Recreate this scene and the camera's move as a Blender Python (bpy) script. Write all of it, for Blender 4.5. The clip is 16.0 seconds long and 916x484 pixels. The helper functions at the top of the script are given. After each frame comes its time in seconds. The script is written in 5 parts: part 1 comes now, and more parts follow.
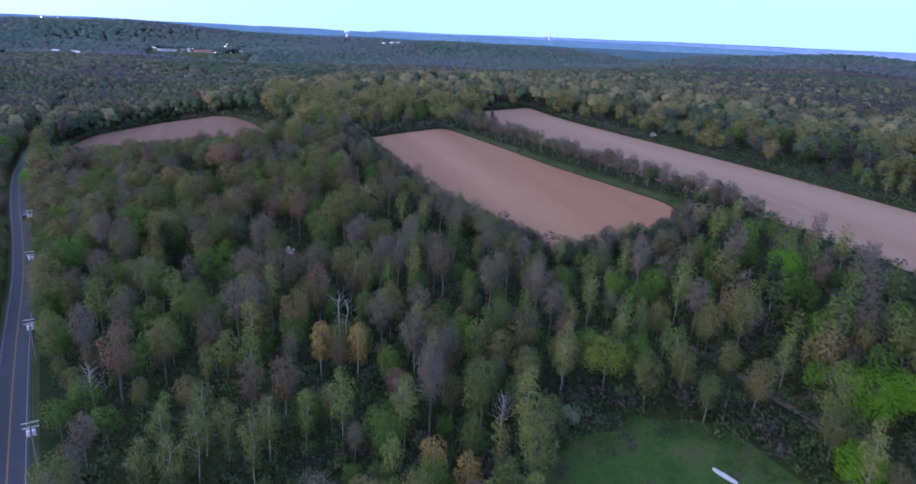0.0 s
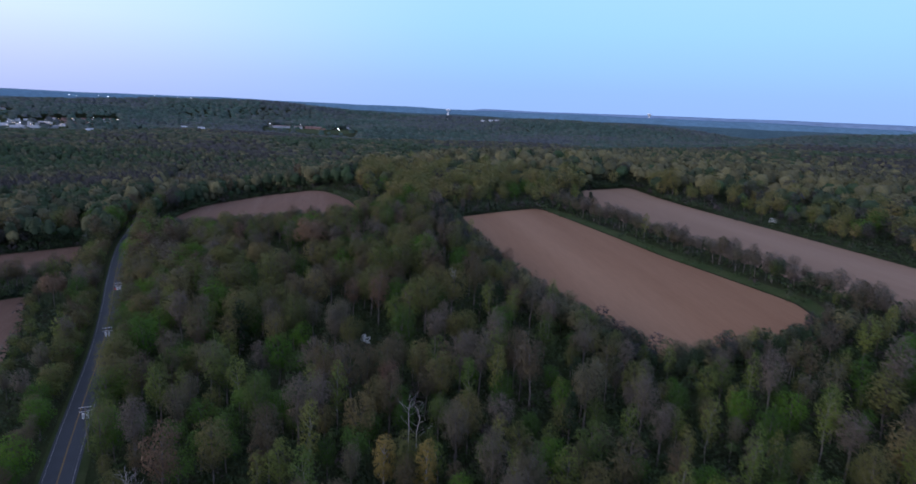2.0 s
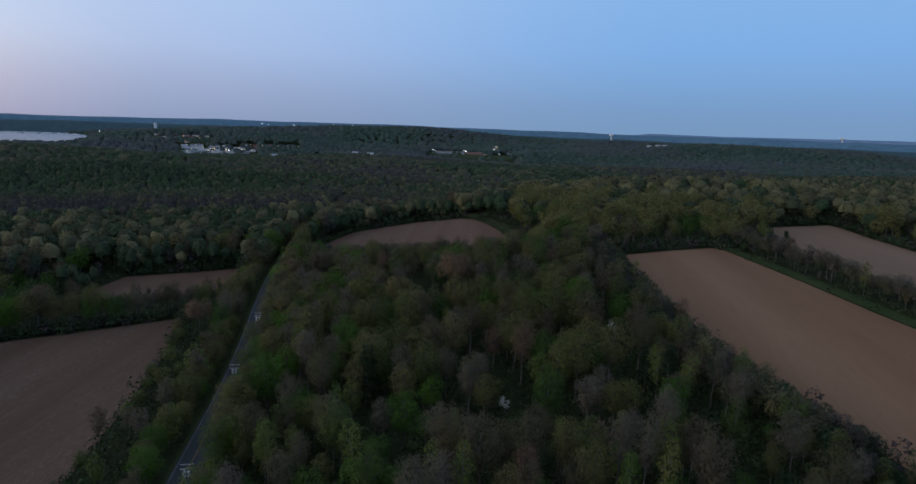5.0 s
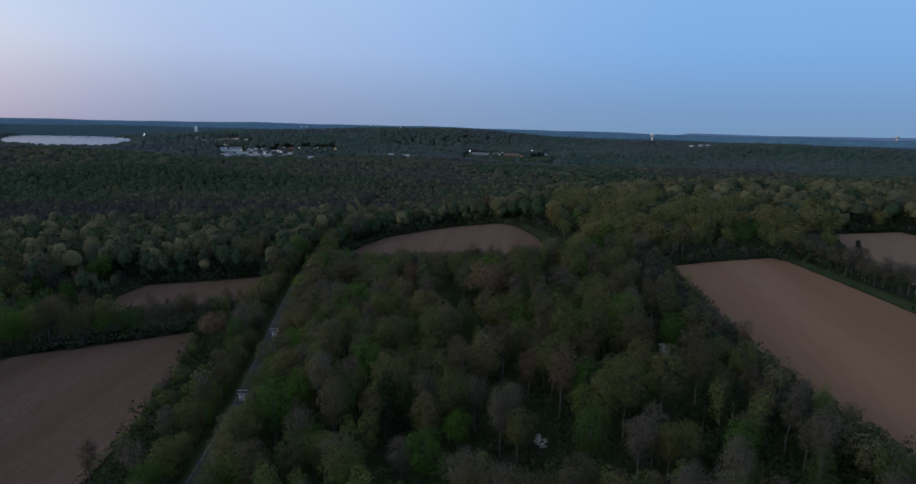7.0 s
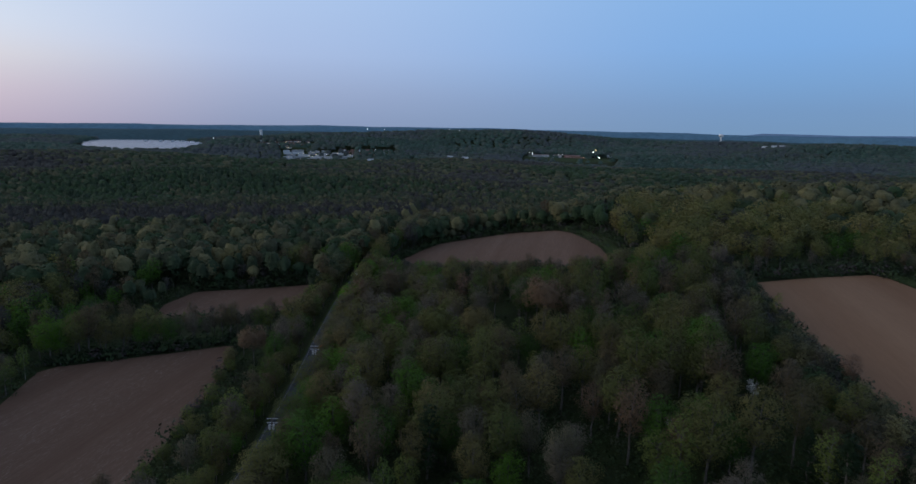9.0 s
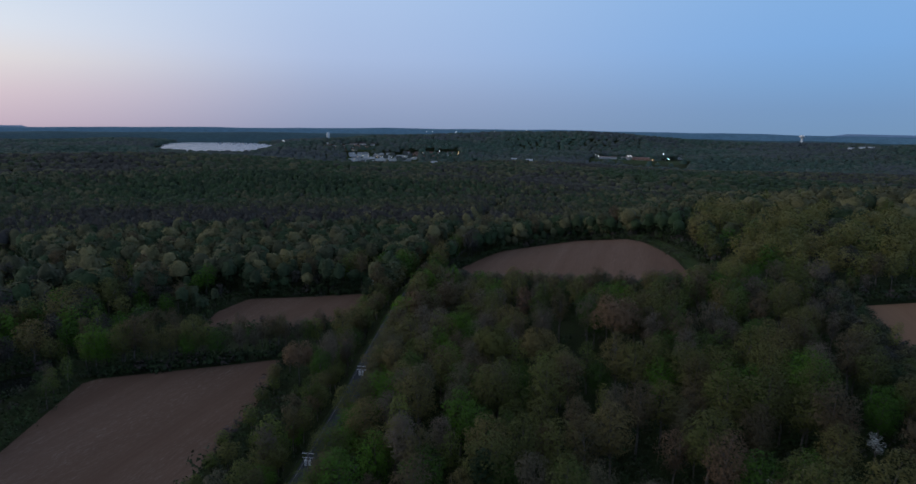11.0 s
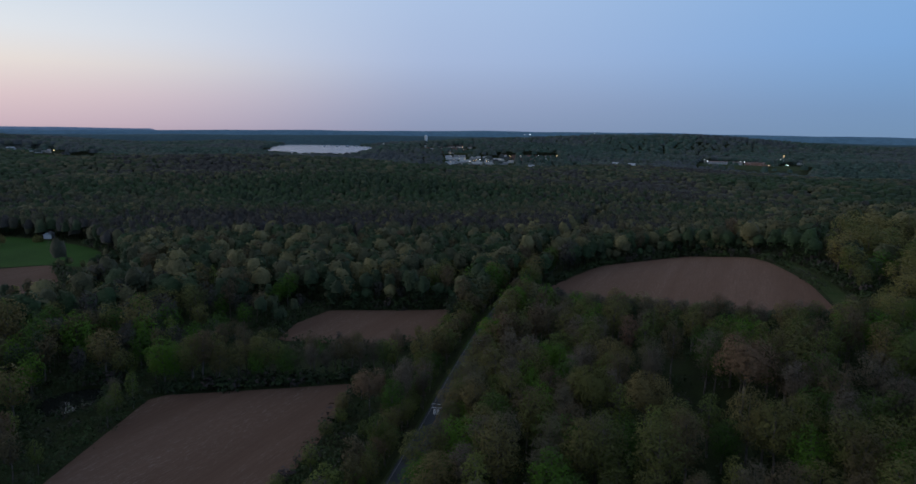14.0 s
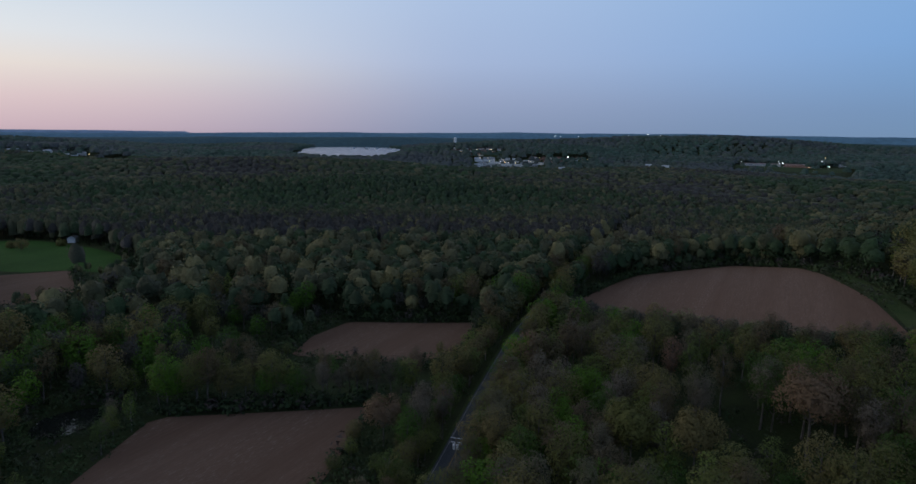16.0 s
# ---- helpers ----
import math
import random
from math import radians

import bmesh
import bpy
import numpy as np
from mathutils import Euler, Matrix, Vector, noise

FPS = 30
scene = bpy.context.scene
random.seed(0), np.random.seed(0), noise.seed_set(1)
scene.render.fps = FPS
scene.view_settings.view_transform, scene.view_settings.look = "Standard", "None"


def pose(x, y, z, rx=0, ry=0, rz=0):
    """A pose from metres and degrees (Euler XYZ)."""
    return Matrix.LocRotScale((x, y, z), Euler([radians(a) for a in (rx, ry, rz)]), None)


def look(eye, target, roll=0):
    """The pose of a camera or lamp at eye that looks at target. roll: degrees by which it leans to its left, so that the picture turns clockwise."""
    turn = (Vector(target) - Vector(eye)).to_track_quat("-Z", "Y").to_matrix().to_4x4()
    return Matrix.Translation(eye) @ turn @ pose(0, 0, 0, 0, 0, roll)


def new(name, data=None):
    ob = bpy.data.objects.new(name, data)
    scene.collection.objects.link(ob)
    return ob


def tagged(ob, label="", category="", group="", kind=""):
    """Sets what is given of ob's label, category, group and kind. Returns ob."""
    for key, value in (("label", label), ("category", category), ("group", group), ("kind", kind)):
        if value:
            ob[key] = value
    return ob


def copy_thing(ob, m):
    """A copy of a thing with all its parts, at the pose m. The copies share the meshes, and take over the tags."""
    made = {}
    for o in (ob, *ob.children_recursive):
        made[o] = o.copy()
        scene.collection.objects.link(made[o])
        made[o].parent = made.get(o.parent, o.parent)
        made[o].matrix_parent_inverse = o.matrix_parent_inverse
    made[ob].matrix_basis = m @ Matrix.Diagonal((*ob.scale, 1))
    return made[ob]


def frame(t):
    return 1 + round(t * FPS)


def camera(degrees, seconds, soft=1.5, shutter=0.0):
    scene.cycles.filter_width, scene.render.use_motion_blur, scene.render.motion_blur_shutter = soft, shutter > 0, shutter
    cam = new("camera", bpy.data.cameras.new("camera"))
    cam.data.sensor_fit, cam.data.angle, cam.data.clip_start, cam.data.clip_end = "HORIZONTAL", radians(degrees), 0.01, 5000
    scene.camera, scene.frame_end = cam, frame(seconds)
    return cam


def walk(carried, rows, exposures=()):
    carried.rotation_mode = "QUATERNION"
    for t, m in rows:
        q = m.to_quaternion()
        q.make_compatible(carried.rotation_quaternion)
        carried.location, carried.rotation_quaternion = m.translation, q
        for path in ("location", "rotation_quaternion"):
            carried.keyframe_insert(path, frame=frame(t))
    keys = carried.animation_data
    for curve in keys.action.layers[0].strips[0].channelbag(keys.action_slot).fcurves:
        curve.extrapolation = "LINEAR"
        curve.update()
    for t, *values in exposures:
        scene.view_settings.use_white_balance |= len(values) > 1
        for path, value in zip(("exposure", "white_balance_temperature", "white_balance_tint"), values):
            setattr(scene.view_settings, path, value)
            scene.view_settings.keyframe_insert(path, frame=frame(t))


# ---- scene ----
cam = camera(71.8, 16.0, soft=1.5, shutter=0.5)
PATH = [
    (0, (-19.07, -13.05, 80.78), (17.38, 74.7, 49.68), 2.8),
    (0.5, (-16.89, -8.4, 80.81), (16.11, 81.5, 52.11), 2.9),
    (1, (-14.88, -3.72, 80.82), (14.97, 88.03, 54.67), 2.9),
    (1.5, (-13.1, 0.94, 80.81), (13.65, 94.39, 57.41), 2.8),
    (2, (-11.56, 5.7, 80.78), (11.39, 100.8, 60.13), 2.7),
    (2.5, (-10.17, 10.48, 80.69), (8.23, 107.18, 62.89), 2.6),
    (3, (-9.0, 15.35, 80.57), (5.0, 112.85, 63.27), 2.5),
    (3.5, (-7.94, 20.35, 80.45), (0.81, 118.45, 62.95), 2.5),
    (4, (-7.0, 25.4, 80.33), (-3.8, 123.8, 62.68), 2.4),
    (4.5, (-6.32, 30.47, 80.25), (-6.07, 128.87, 62.45), 2.3),
    (7, (-4.59, 55.35, 79.89), (-12.04, 153.45, 62.04), 1.7),
    (7.5, (-4.48, 60.31, 79.85), (-13.93, 158.26, 62.0), 1.6),
    (8, (-4.5, 65.17, 79.81), (-16.1, 162.87, 61.96), 1.5),
    (8.5, (-4.63, 69.95, 79.79), (-18.83, 167.3, 61.99), 1.4),
    (9, (-4.98, 74.64, 79.76), (-21.68, 171.64, 61.96), 1.3),
    (11.5, (-8.49, 97.5, 79.71), (-37.44, 191.6, 62.06), 1.0),
    (12, (-9.49, 101.75, 79.71), (-40.99, 195.05, 62.11), 1.0),
    (12.5, (-10.59, 105.84, 79.69), (-44.69, 198.19, 62.14), 0.9),
    (13, (-11.79, 109.88, 79.69), (-48.29, 201.33, 62.19), 0.9),
    (13.5, (-13.11, 113.93, 79.7), (-52.06, 204.33, 62.2), 1.0),
    (14, (-14.4, 118.0, 79.66), (-55.0, 207.65, 62.16), 1.0),
    (14.5, (-15.77, 122.03, 79.63), (-58.17, 210.88, 62.23), 0.9),
    (15, (-17.22, 126.01, 79.6), (-60.72, 214.36, 62.25), 0.9),
    (15.5, (-18.7, 130.04, 79.57), (-63.15, 217.94, 62.27), 0.9),
    (16, (-20.21, 134.06, 79.55), (-65.01, 221.76, 62.25), 0.8),
]
EXPOSURES = [(0.0, 1.76, 5750, 33), (1.0, 1.42, 5750, 32.5), (2.0, 0.85, 6150, 25.5), (3.0, 0.28, 6600, 15.5), (4.0, 0.1, 6600, 11.5), (7.0, 0.03, 6550, 10), (12.0, -0.06, 6600, 10), (16.0, -0.14, 6650, 10)]
walk(cam, [(t, look(e, g, r)) for t, e, g, r in PATH], exposures=EXPOSURES)

# ---------------------------------------------------------------- sky at dusk, afterglow in the west
SUNSET = radians(-88)


def node(tree, kind, **values):
    made = tree.nodes.new(kind)
    for key, value in values.items():
        made.inputs[key].default_value = value
    return made


def math_node(tree, operation, a, b=None, c=None):
    n = tree.nodes.new("ShaderNodeMath")
    n.operation = operation
    for slot, v in zip(n.inputs, (a, b, c)):
        if v is None:
            continue
        if isinstance(v, (int, float)):
            slot.default_value = v
        else:
            tree.links.new(v, slot)
    return n.outputs[0]


def ramp(tree, fac, stops, mode="EASE"):
    n = tree.nodes.new("ShaderNodeValToRGB")
    n.color_ramp.interpolation = mode
    els = n.color_ramp.elements
    while len(els) < len(stops):
        els.new(0.5)
    for el, (p, c) in zip(els, stops):
        el.position = p
        el.color = (*c, 1)
    if fac is not None:
        tree.links.new(fac, n.inputs[0])
    return n.outputs[0]


def mix_color(tree, fac, a, b, blend="MIX"):
    n = tree.nodes.new("ShaderNodeMix")
    n.data_type, n.blend_type = "RGBA", blend
    for slot, v in zip((n.inputs[0], n.inputs[6], n.inputs[7]), (fac, a, b)):
        if isinstance(v, (int, float)):
            slot.default_value = v
        elif isinstance(v, tuple):
            slot.default_value = (*v, 1)
        else:
            tree.links.new(v, slot)
    return n.outputs[2]


def srgb(r, g, b):
    return tuple((v / 255 / 12.92) if v / 255 <= 0.04045 else ((v / 255 + 0.055) / 1.055) ** 2.4 for v in (r, g, b))


world = bpy.data.worlds.new("dusk_sky")
scene.world = world
world.use_nodes = True
wt = world.node_tree
wt.nodes.clear()
coord = wt.nodes.new("ShaderNodeTexCoord")
sep = wt.nodes.new("ShaderNodeSeparateXYZ")
wt.links.new(coord.outputs["Generated"], sep.inputs[0])
flat = math_node(wt, "SQRT", math_node(wt, "ADD", math_node(wt, "MULTIPLY", sep.outputs[0], sep.outputs[0]),
                                       math_node(wt, "ADD", math_node(wt, "MULTIPLY", sep.outputs[1], sep.outputs[1]), 1e-5)))
toward = math_node(wt, "DIVIDE", math_node(wt, "ADD", math_node(wt, "MULTIPLY", sep.outputs[0], math.sin(SUNSET)),
                                           math_node(wt, "MULTIPLY", sep.outputs[1], math.cos(SUNSET))), flat)
up = math_node(wt, "ADD", math_node(wt, "MULTIPLY", sep.outputs[2], 0.5), 0.5)
low = (0.02, 0.02, 0.02)
west = ramp(wt, up, [(0.0, low), (0.486, (0.3, 0.28, 0.3)), (0.497, srgb(214, 186, 197)), (0.518, srgb(234, 210, 212)), (0.54, srgb(247, 237, 228)), (0.56, srgb(238, 243, 247)),
                     (0.61, srgb(208, 230, 250)), (0.72, srgb(164, 176, 198)), (1.0, srgb(136, 150, 174))], "LINEAR")
middle = ramp(wt, up, [(0.0, low), (0.486, (0.2, 0.24, 0.3)), (0.497, srgb(143, 154, 186)), (0.525, srgb(164, 175, 206)), (0.55, srgb(178, 194, 227)),
                       (0.61, srgb(184, 207, 241)), (0.72, srgb(152, 170, 198)), (1.0, srgb(136, 150, 174))], "LINEAR")
east = ramp(wt, up, [(0.0, low), (0.486, (0.15, 0.2, 0.3)), (0.497, srgb(116, 149, 186)), (0.517, srgb(117, 153, 196)), (0.535, srgb(120, 162, 210)), (0.56, srgb(124, 171, 225)),
                     (0.61, srgb(132, 178, 230)), (0.72, srgb(130, 154, 192)), (1.0, srgb(136, 150, 174))], "LINEAR")


def eased(tree, v, lo, hi):
    n = tree.nodes.new("ShaderNodeMapRange")
    n.interpolation_type = "SMOOTHSTEP"
    n.inputs[1].default_value, n.inputs[2].default_value = lo, hi
    tree.links.new(v, n.inputs[0])
    return n.outputs[0]


sky = mix_color(wt, eased(wt, toward, 0.45, 1.02), mix_color(wt, eased(wt, toward, -0.3, 0.75), east, middle), west)
afterglow = math_node(wt, "MULTIPLY", eased(wt, toward, 0.93, 0.995), ramp(wt, up, [(0.0, (0, 0, 0)), (0.5, (0, 0, 0)), (0.51, (1, 1, 1)), (0.56, (0.7, 0.7, 0.7)), (0.66, (0, 0, 0))], "LINEAR"))
sky = mix_color(wt, afterglow, sky, (4.2, 2.3, 1.3))
# dusk sky brightened south of west, out of view, added to light the crowns
FILL_BEARING = radians(-108)
aside = math_node(wt, "DIVIDE", math_node(wt, "ADD", math_node(wt, "MULTIPLY", sep.outputs[0], math.sin(FILL_BEARING)),
                                          math_node(wt, "MULTIPLY", sep.outputs[1], math.cos(FILL_BEARING))), flat)
fill_glow = math_node(wt, "MULTIPLY", eased(wt, aside, 0.72, 1.0), ramp(wt, up, [(0.0, (0, 0, 0)), (0.5, (0, 0, 0)), (0.52, (1, 1, 1)), (0.64, (0.8, 0.8, 0.8)), (0.8, (0, 0, 0))], "LINEAR"))
sky = mix_color(wt, fill_glow, sky, (2.3, 2.25, 2.2))
background = node(wt, "ShaderNodeBackground", Strength=1.0)
wt.links.new(sky, background.inputs[0])
wt.links.new(background.outputs[0], wt.nodes.new("ShaderNodeOutputWorld").inputs[0])

# ---------------------------------------------------------------- materials


def material(name, rough=0.9, metal=0.0):
    m = bpy.data.materials.new(name)
    m.use_nodes = True
    bsdf = m.node_tree.nodes["Principled BSDF"]
    bsdf.inputs["Roughness"].default_value = rough
    bsdf.inputs["Metallic"].default_value = metal
    bsdf.inputs["Specular IOR Level"].default_value = 0.25
    return m, m.node_tree, bsdf


def noise_fac(tree, scale, detail=4.0, rough=0.6, stretch=None):
    n = node(tree, "ShaderNodeTexNoise", Scale=scale, Detail=detail, Roughness=rough)
    place = tree.nodes.new("ShaderNodeNewGeometry").outputs["Position"]
    if stretch:
        mapping = tree.nodes.new("ShaderNodeMapping")
        mapping.inputs["Rotation"].default_value = (0, 0, stretch[0])
        mapping.inputs["Scale"].default_value = stretch[1]
        tree.links.new(place, mapping.inputs[0])
        place = mapping.outputs[0]
    tree.links.new(place, n.inputs["Vector"])
    return n.outputs[0]


def bumped(tree, bsdf, height, strength, distance):
    b = node(tree, "ShaderNodeBump", Strength=strength, Distance=distance)
    tree.links.new(height, b.inputs["Height"])
    tree.links.new(b.outputs[0], bsdf.inputs["Normal"])


def patchy(name, stops, scale, fine, rough=0.9, bump=0.3, dist=0.1, stretch=None, grainy=0.6, flecks=None):
    """A matte surface: broad patches and fine grain."""
    m, t, bsdf = material(name, rough)
    if rough > 0.85:
        bsdf.inputs["Specular IOR Level"].default_value = 0.06
    broad = ramp(t, noise_fac(t, scale, 5.0, 0.6, stretch), stops, "LINEAR")
    grain = noise_fac(t, fine, 6.0, 0.7, stretch)
    col = mix_color(t, grainy, broad, ramp(t, grain, [(0.3, (0.45, 0.45, 0.45)), (0.7, (1.0, 1.0, 1.0))], "LINEAR"), "MULTIPLY")
    if flecks:
        rows = noise_fac(t, flecks[0], 4.0, 0.75, (stretch[0], (1.0, 0.22, 1.0)))
        belts = noise_fac(t, 0.06, 2.0, 0.5, stretch)
        straw = math_node(t, "MULTIPLY", ramp(t, rows, [(0.53, (0, 0, 0)), (0.66, (1, 1, 1))], "LINEAR"), ramp(t, belts, [(0.35, (0.1, 0.1, 0.1)), (0.65, (0.8, 0.8, 0.8))], "LINEAR"))
        col = mix_color(t, straw, col, flecks[1])
    t.links.new(col, bsdf.inputs["Base Color"])
    bumped(t, bsdf, grain, bump, dist)
    return m


def plain(name, col, rough=0.6, metal=0.0, vary=0.15, scale=3.0):
    m, t, bsdf = material(name, rough, metal)
    f = noise_fac(t, scale)
    t.links.new(ramp(t, f, [(0.3, tuple(c * (1 - vary) for c in col)), (0.7, tuple(min(1, c * (1 + vary)) for c in col))], "LINEAR"), bsdf.inputs["Base Color"])
    return m


def glow(name, col, strength):
    m = bpy.data.materials.new(name)
    m.use_nodes = True
    b = m.node_tree.nodes["Principled BSDF"]
    b.inputs["Base Color"].default_value = (*col, 1)
    b.inputs["Emission Color"].default_value = (*col, 1)
    b.inputs["Emission Strength"].default_value = strength
    return m


def lets_through(tree, bsdf, col, share):
    """Leaves pass on a part of the light that falls on their other side."""
    back = tree.nodes.new("ShaderNodeBsdfTranslucent")
    both = node(tree, "ShaderNodeMixShader", Fac=share)
    tree.links.new(col, back.inputs["Color"])
    tree.links.new(bsdf.outputs[0], both.inputs[1])
    tree.links.new(back.outputs[0], both.inputs[2])
    tree.links.new(both.outputs[0], tree.nodes["Material Output"].inputs["Surface"])


def foliage(name, stops, through_leaf=0.4):
    """Leaves: hue by tree (object's random), lightness by leaf (island's random)."""
    m, t, bsdf = material(name, 0.75)
    bsdf.inputs["Specular IOR Level"].default_value = 0.2
    info = t.nodes.new("ShaderNodeObjectInfo")
    hue = ramp(t, info.outputs["Random"], stops, "LINEAR")
    isl = t.nodes.new("ShaderNodeNewGeometry").outputs["Random Per Island"]
    col = mix_color(t, 1.0, hue, ramp(t, isl, [(0.0, (0.78, 0.78, 0.78)), (1.0, (1.08, 1.08, 1.08))], "LINEAR"), "MULTIPLY")
    t.links.new(col, bsdf.inputs["Base Color"])
    lets_through(t, bsdf, col, through_leaf)
    return m


def woods_foliage(name, stops, leafy=1.1, through_leaf=0.15):
    """Joined trees: hue by the tree's own tone value, lightness by leaf, painted shade between tufts."""
    m, t, bsdf = material(name, 0.8)
    a = t.nodes.new("ShaderNodeAttribute")
    a.attribute_name = "tone"
    hue = ramp(t, a.outputs["Fac"], stops, "LINEAR")
    isl = t.nodes.new("ShaderNodeNewGeometry").outputs["Random Per Island"]
    col = mix_color(t, 1.0, hue, ramp(t, isl, [(0.0, (0.8, 0.8, 0.8)), (1.0, (1.15, 1.15, 1.15))], "LINEAR"), "MULTIPLY")
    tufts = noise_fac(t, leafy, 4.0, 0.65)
    # hollows of the tuft noise darkened in the colour, standing in for self-shadow
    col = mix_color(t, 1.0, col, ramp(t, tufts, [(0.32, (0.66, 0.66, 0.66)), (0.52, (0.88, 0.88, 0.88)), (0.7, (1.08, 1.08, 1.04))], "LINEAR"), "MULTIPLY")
    t.links.new(col, bsdf.inputs["Base Color"])
    bumped(t, bsdf, tufts, 0.75, 0.6 / leafy)
    lets_through(t, bsdf, col, through_leaf)
    return m


M_FLOOR = patchy("forest_floor", [(0.3, (0.026, 0.03, 0.017)), (0.5, (0.034, 0.048, 0.018)), (0.72, (0.04, 0.044, 0.024))], 0.06, 1.2, bump=0.6, dist=0.4)
M_SOIL = patchy("ploughed_soil", [(0.3, (0.118, 0.07, 0.05)), (0.5, (0.136, 0.084, 0.06)), (0.7, (0.158, 0.1, 0.074))], 0.03, 0.8, bump=0.4, dist=0.12, stretch=(radians(-30), (1.8, 0.1, 1.0)), grainy=0.42, flecks=(2.2, (0.2, 0.155, 0.125)))
M_SOIL_RED = patchy("reddish_ploughed_soil", [(0.3, (0.19, 0.105, 0.062)), (0.5, (0.222, 0.128, 0.078)), (0.7, (0.25, 0.15, 0.094))], 0.02, 0.9, bump=0.3, dist=0.1, stretch=(radians(-12), (1.8, 0.12, 1.0)), grainy=0.25)
M_SOIL_PALE = patchy("pale_ploughed_soil", [(0.3, (0.211, 0.135, 0.09)), (0.5, (0.243, 0.16, 0.11)), (0.7, (0.27, 0.184, 0.131))], 0.02, 0.9, bump=0.3, dist=0.1, stretch=(radians(-12), (1.8, 0.12, 1.0)), grainy=0.25)
M_GRASS = patchy("grass", [(0.3, (0.0254, 0.0564, 0.0154)), (0.5, (0.039, 0.0806, 0.0198)), (0.62, (0.0536, 0.0766, 0.0286)), (0.75, (0.0829, 0.0685, 0.044))], 0.16, 1.1, bump=0.5, dist=0.15)
M_MEADOW = patchy("meadow_grass", [(0.3, (0.0203, 0.069, 0.0112)), (0.55, (0.029, 0.09, 0.0154)), (0.75, (0.0464, 0.102, 0.0224))], 0.03, 0.8, bump=0.4, dist=0.15)
M_VERGE = patchy("verge_grass", [(0.3, (0.035, 0.06, 0.02)), (0.7, (0.06, 0.075, 0.03))], 0.15, 2.0, bump=0.5, dist=0.15)
M_ASPHALT = patchy("asphalt", [(0.3, (0.0304, 0.0385, 0.049)), (0.7, (0.04, 0.0496, 0.0612))], 0.3, 6.0, rough=0.6, bump=0.2, dist=0.02)
M_WHITE_LINE = plain("white_road_paint", (0.22, 0.22, 0.23), 0.7)
M_YELLOW_LINE = plain("yellow_road_paint", (0.17, 0.115, 0.05), 0.7)
M_DIRT = patchy("dirt_track", [(0.3, (0.11, 0.09, 0.07)), (0.7, (0.16, 0.13, 0.1))], 0.3, 3.0)
M_WATER, _t, _b = material("lake_water", 0.25)
_b.inputs["Base Color"].default_value = (0.03, 0.065, 0.13, 1)
_b.inputs["Specular IOR Level"].default_value = 0.115
bumped(_t, _b, noise_fac(_t, 0.15, 3.0), 0.3, 0.6)
M_POND, _t, _b = material("pond_water", 0.04)
_b.inputs["Base Color"].default_value = (0.012, 0.014, 0.012, 1)
_b.inputs["Specular IOR Level"].default_value = 0.16
M_BARK = patchy("bark", [(0.3, (0.1, 0.088, 0.078)), (0.7, (0.2, 0.18, 0.165))], 0.8, 6.0, bump=0.6, dist=0.05)
M_PALE_BARK = patchy("pale_bark", [(0.3, (0.24, 0.225, 0.205)), (0.7, (0.4, 0.38, 0.355))], 0.8, 6.0, bump=0.4, dist=0.03)
M_GREY_BARK = patchy("grey_bark", [(0.3, (0.17, 0.16, 0.14)), (0.7, (0.3, 0.28, 0.25))], 0.8, 6.0, bump=0.4, dist=0.03)
M_TWIG = foliage("budding_twigs", [(0.0, (0.11, 0.0969, 0.0706)), (0.35, (0.172, 0.143, 0.11)), (0.65, (0.135, 0.119, 0.0838)), (1.0, (0.135, 0.129, 0.0725))])
M_OLIVE = foliage("olive_leaves", [(0.0, (0.0936, 0.111, 0.0346)), (0.5, (0.137, 0.142, 0.0446)), (1.0, (0.177, 0.145, 0.0617))])
M_GREEN = foliage("fresh_green_leaves", [(0.0, (0.0514, 0.102, 0.0202)), (0.5, (0.0629, 0.146, 0.0179)), (1.0, (0.0992, 0.203, 0.0202))])
M_YOUNG = foliage("young_leaves", [(0.0, (0.07, 0.113, 0.0269)), (0.5, (0.105, 0.138, 0.0359)), (1.0, (0.149, 0.18, 0.0427))])
M_ASPEN = foliage("aspen_leaves", [(0.0, (0.102, 0.161, 0.0359)), (0.5, (0.153, 0.197, 0.0449)), (1.0, (0.204, 0.197, 0.0562))])
M_HICKORY = foliage("hickory_leaves", [(0.0, (0.09, 0.0807, 0.0447)), (0.4, (0.126, 0.0984, 0.0588)), (0.7, (0.0989, 0.0945, 0.0399)), (0.93, (0.14, 0.103, 0.0588)), (1.0, (0.203, 0.121, 0.0825))])
M_LIME = foliage("light_green_leaves", [(0.0, (0.128, 0.169, 0.028)), (1.0, (0.141, 0.181, 0.0318))])
M_BIRCH = foliage("birch_leaves", [(0.0, (0.11, 0.145, 0.0402)), (1.0, (0.149, 0.17, 0.0503))])
M_NEEDLE = foliage("needles", [(0.0, (0.0207, 0.042, 0.0168)), (1.0, (0.0322, 0.054, 0.0224))])
M_BLOSSOM = foliage("white_blossom", [(0.0, (0.5, 0.52, 0.48)), (1.0, (0.65, 0.66, 0.62))])
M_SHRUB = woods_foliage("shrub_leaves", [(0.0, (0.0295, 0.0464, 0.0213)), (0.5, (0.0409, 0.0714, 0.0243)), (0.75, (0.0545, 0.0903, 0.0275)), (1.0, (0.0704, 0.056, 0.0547))])
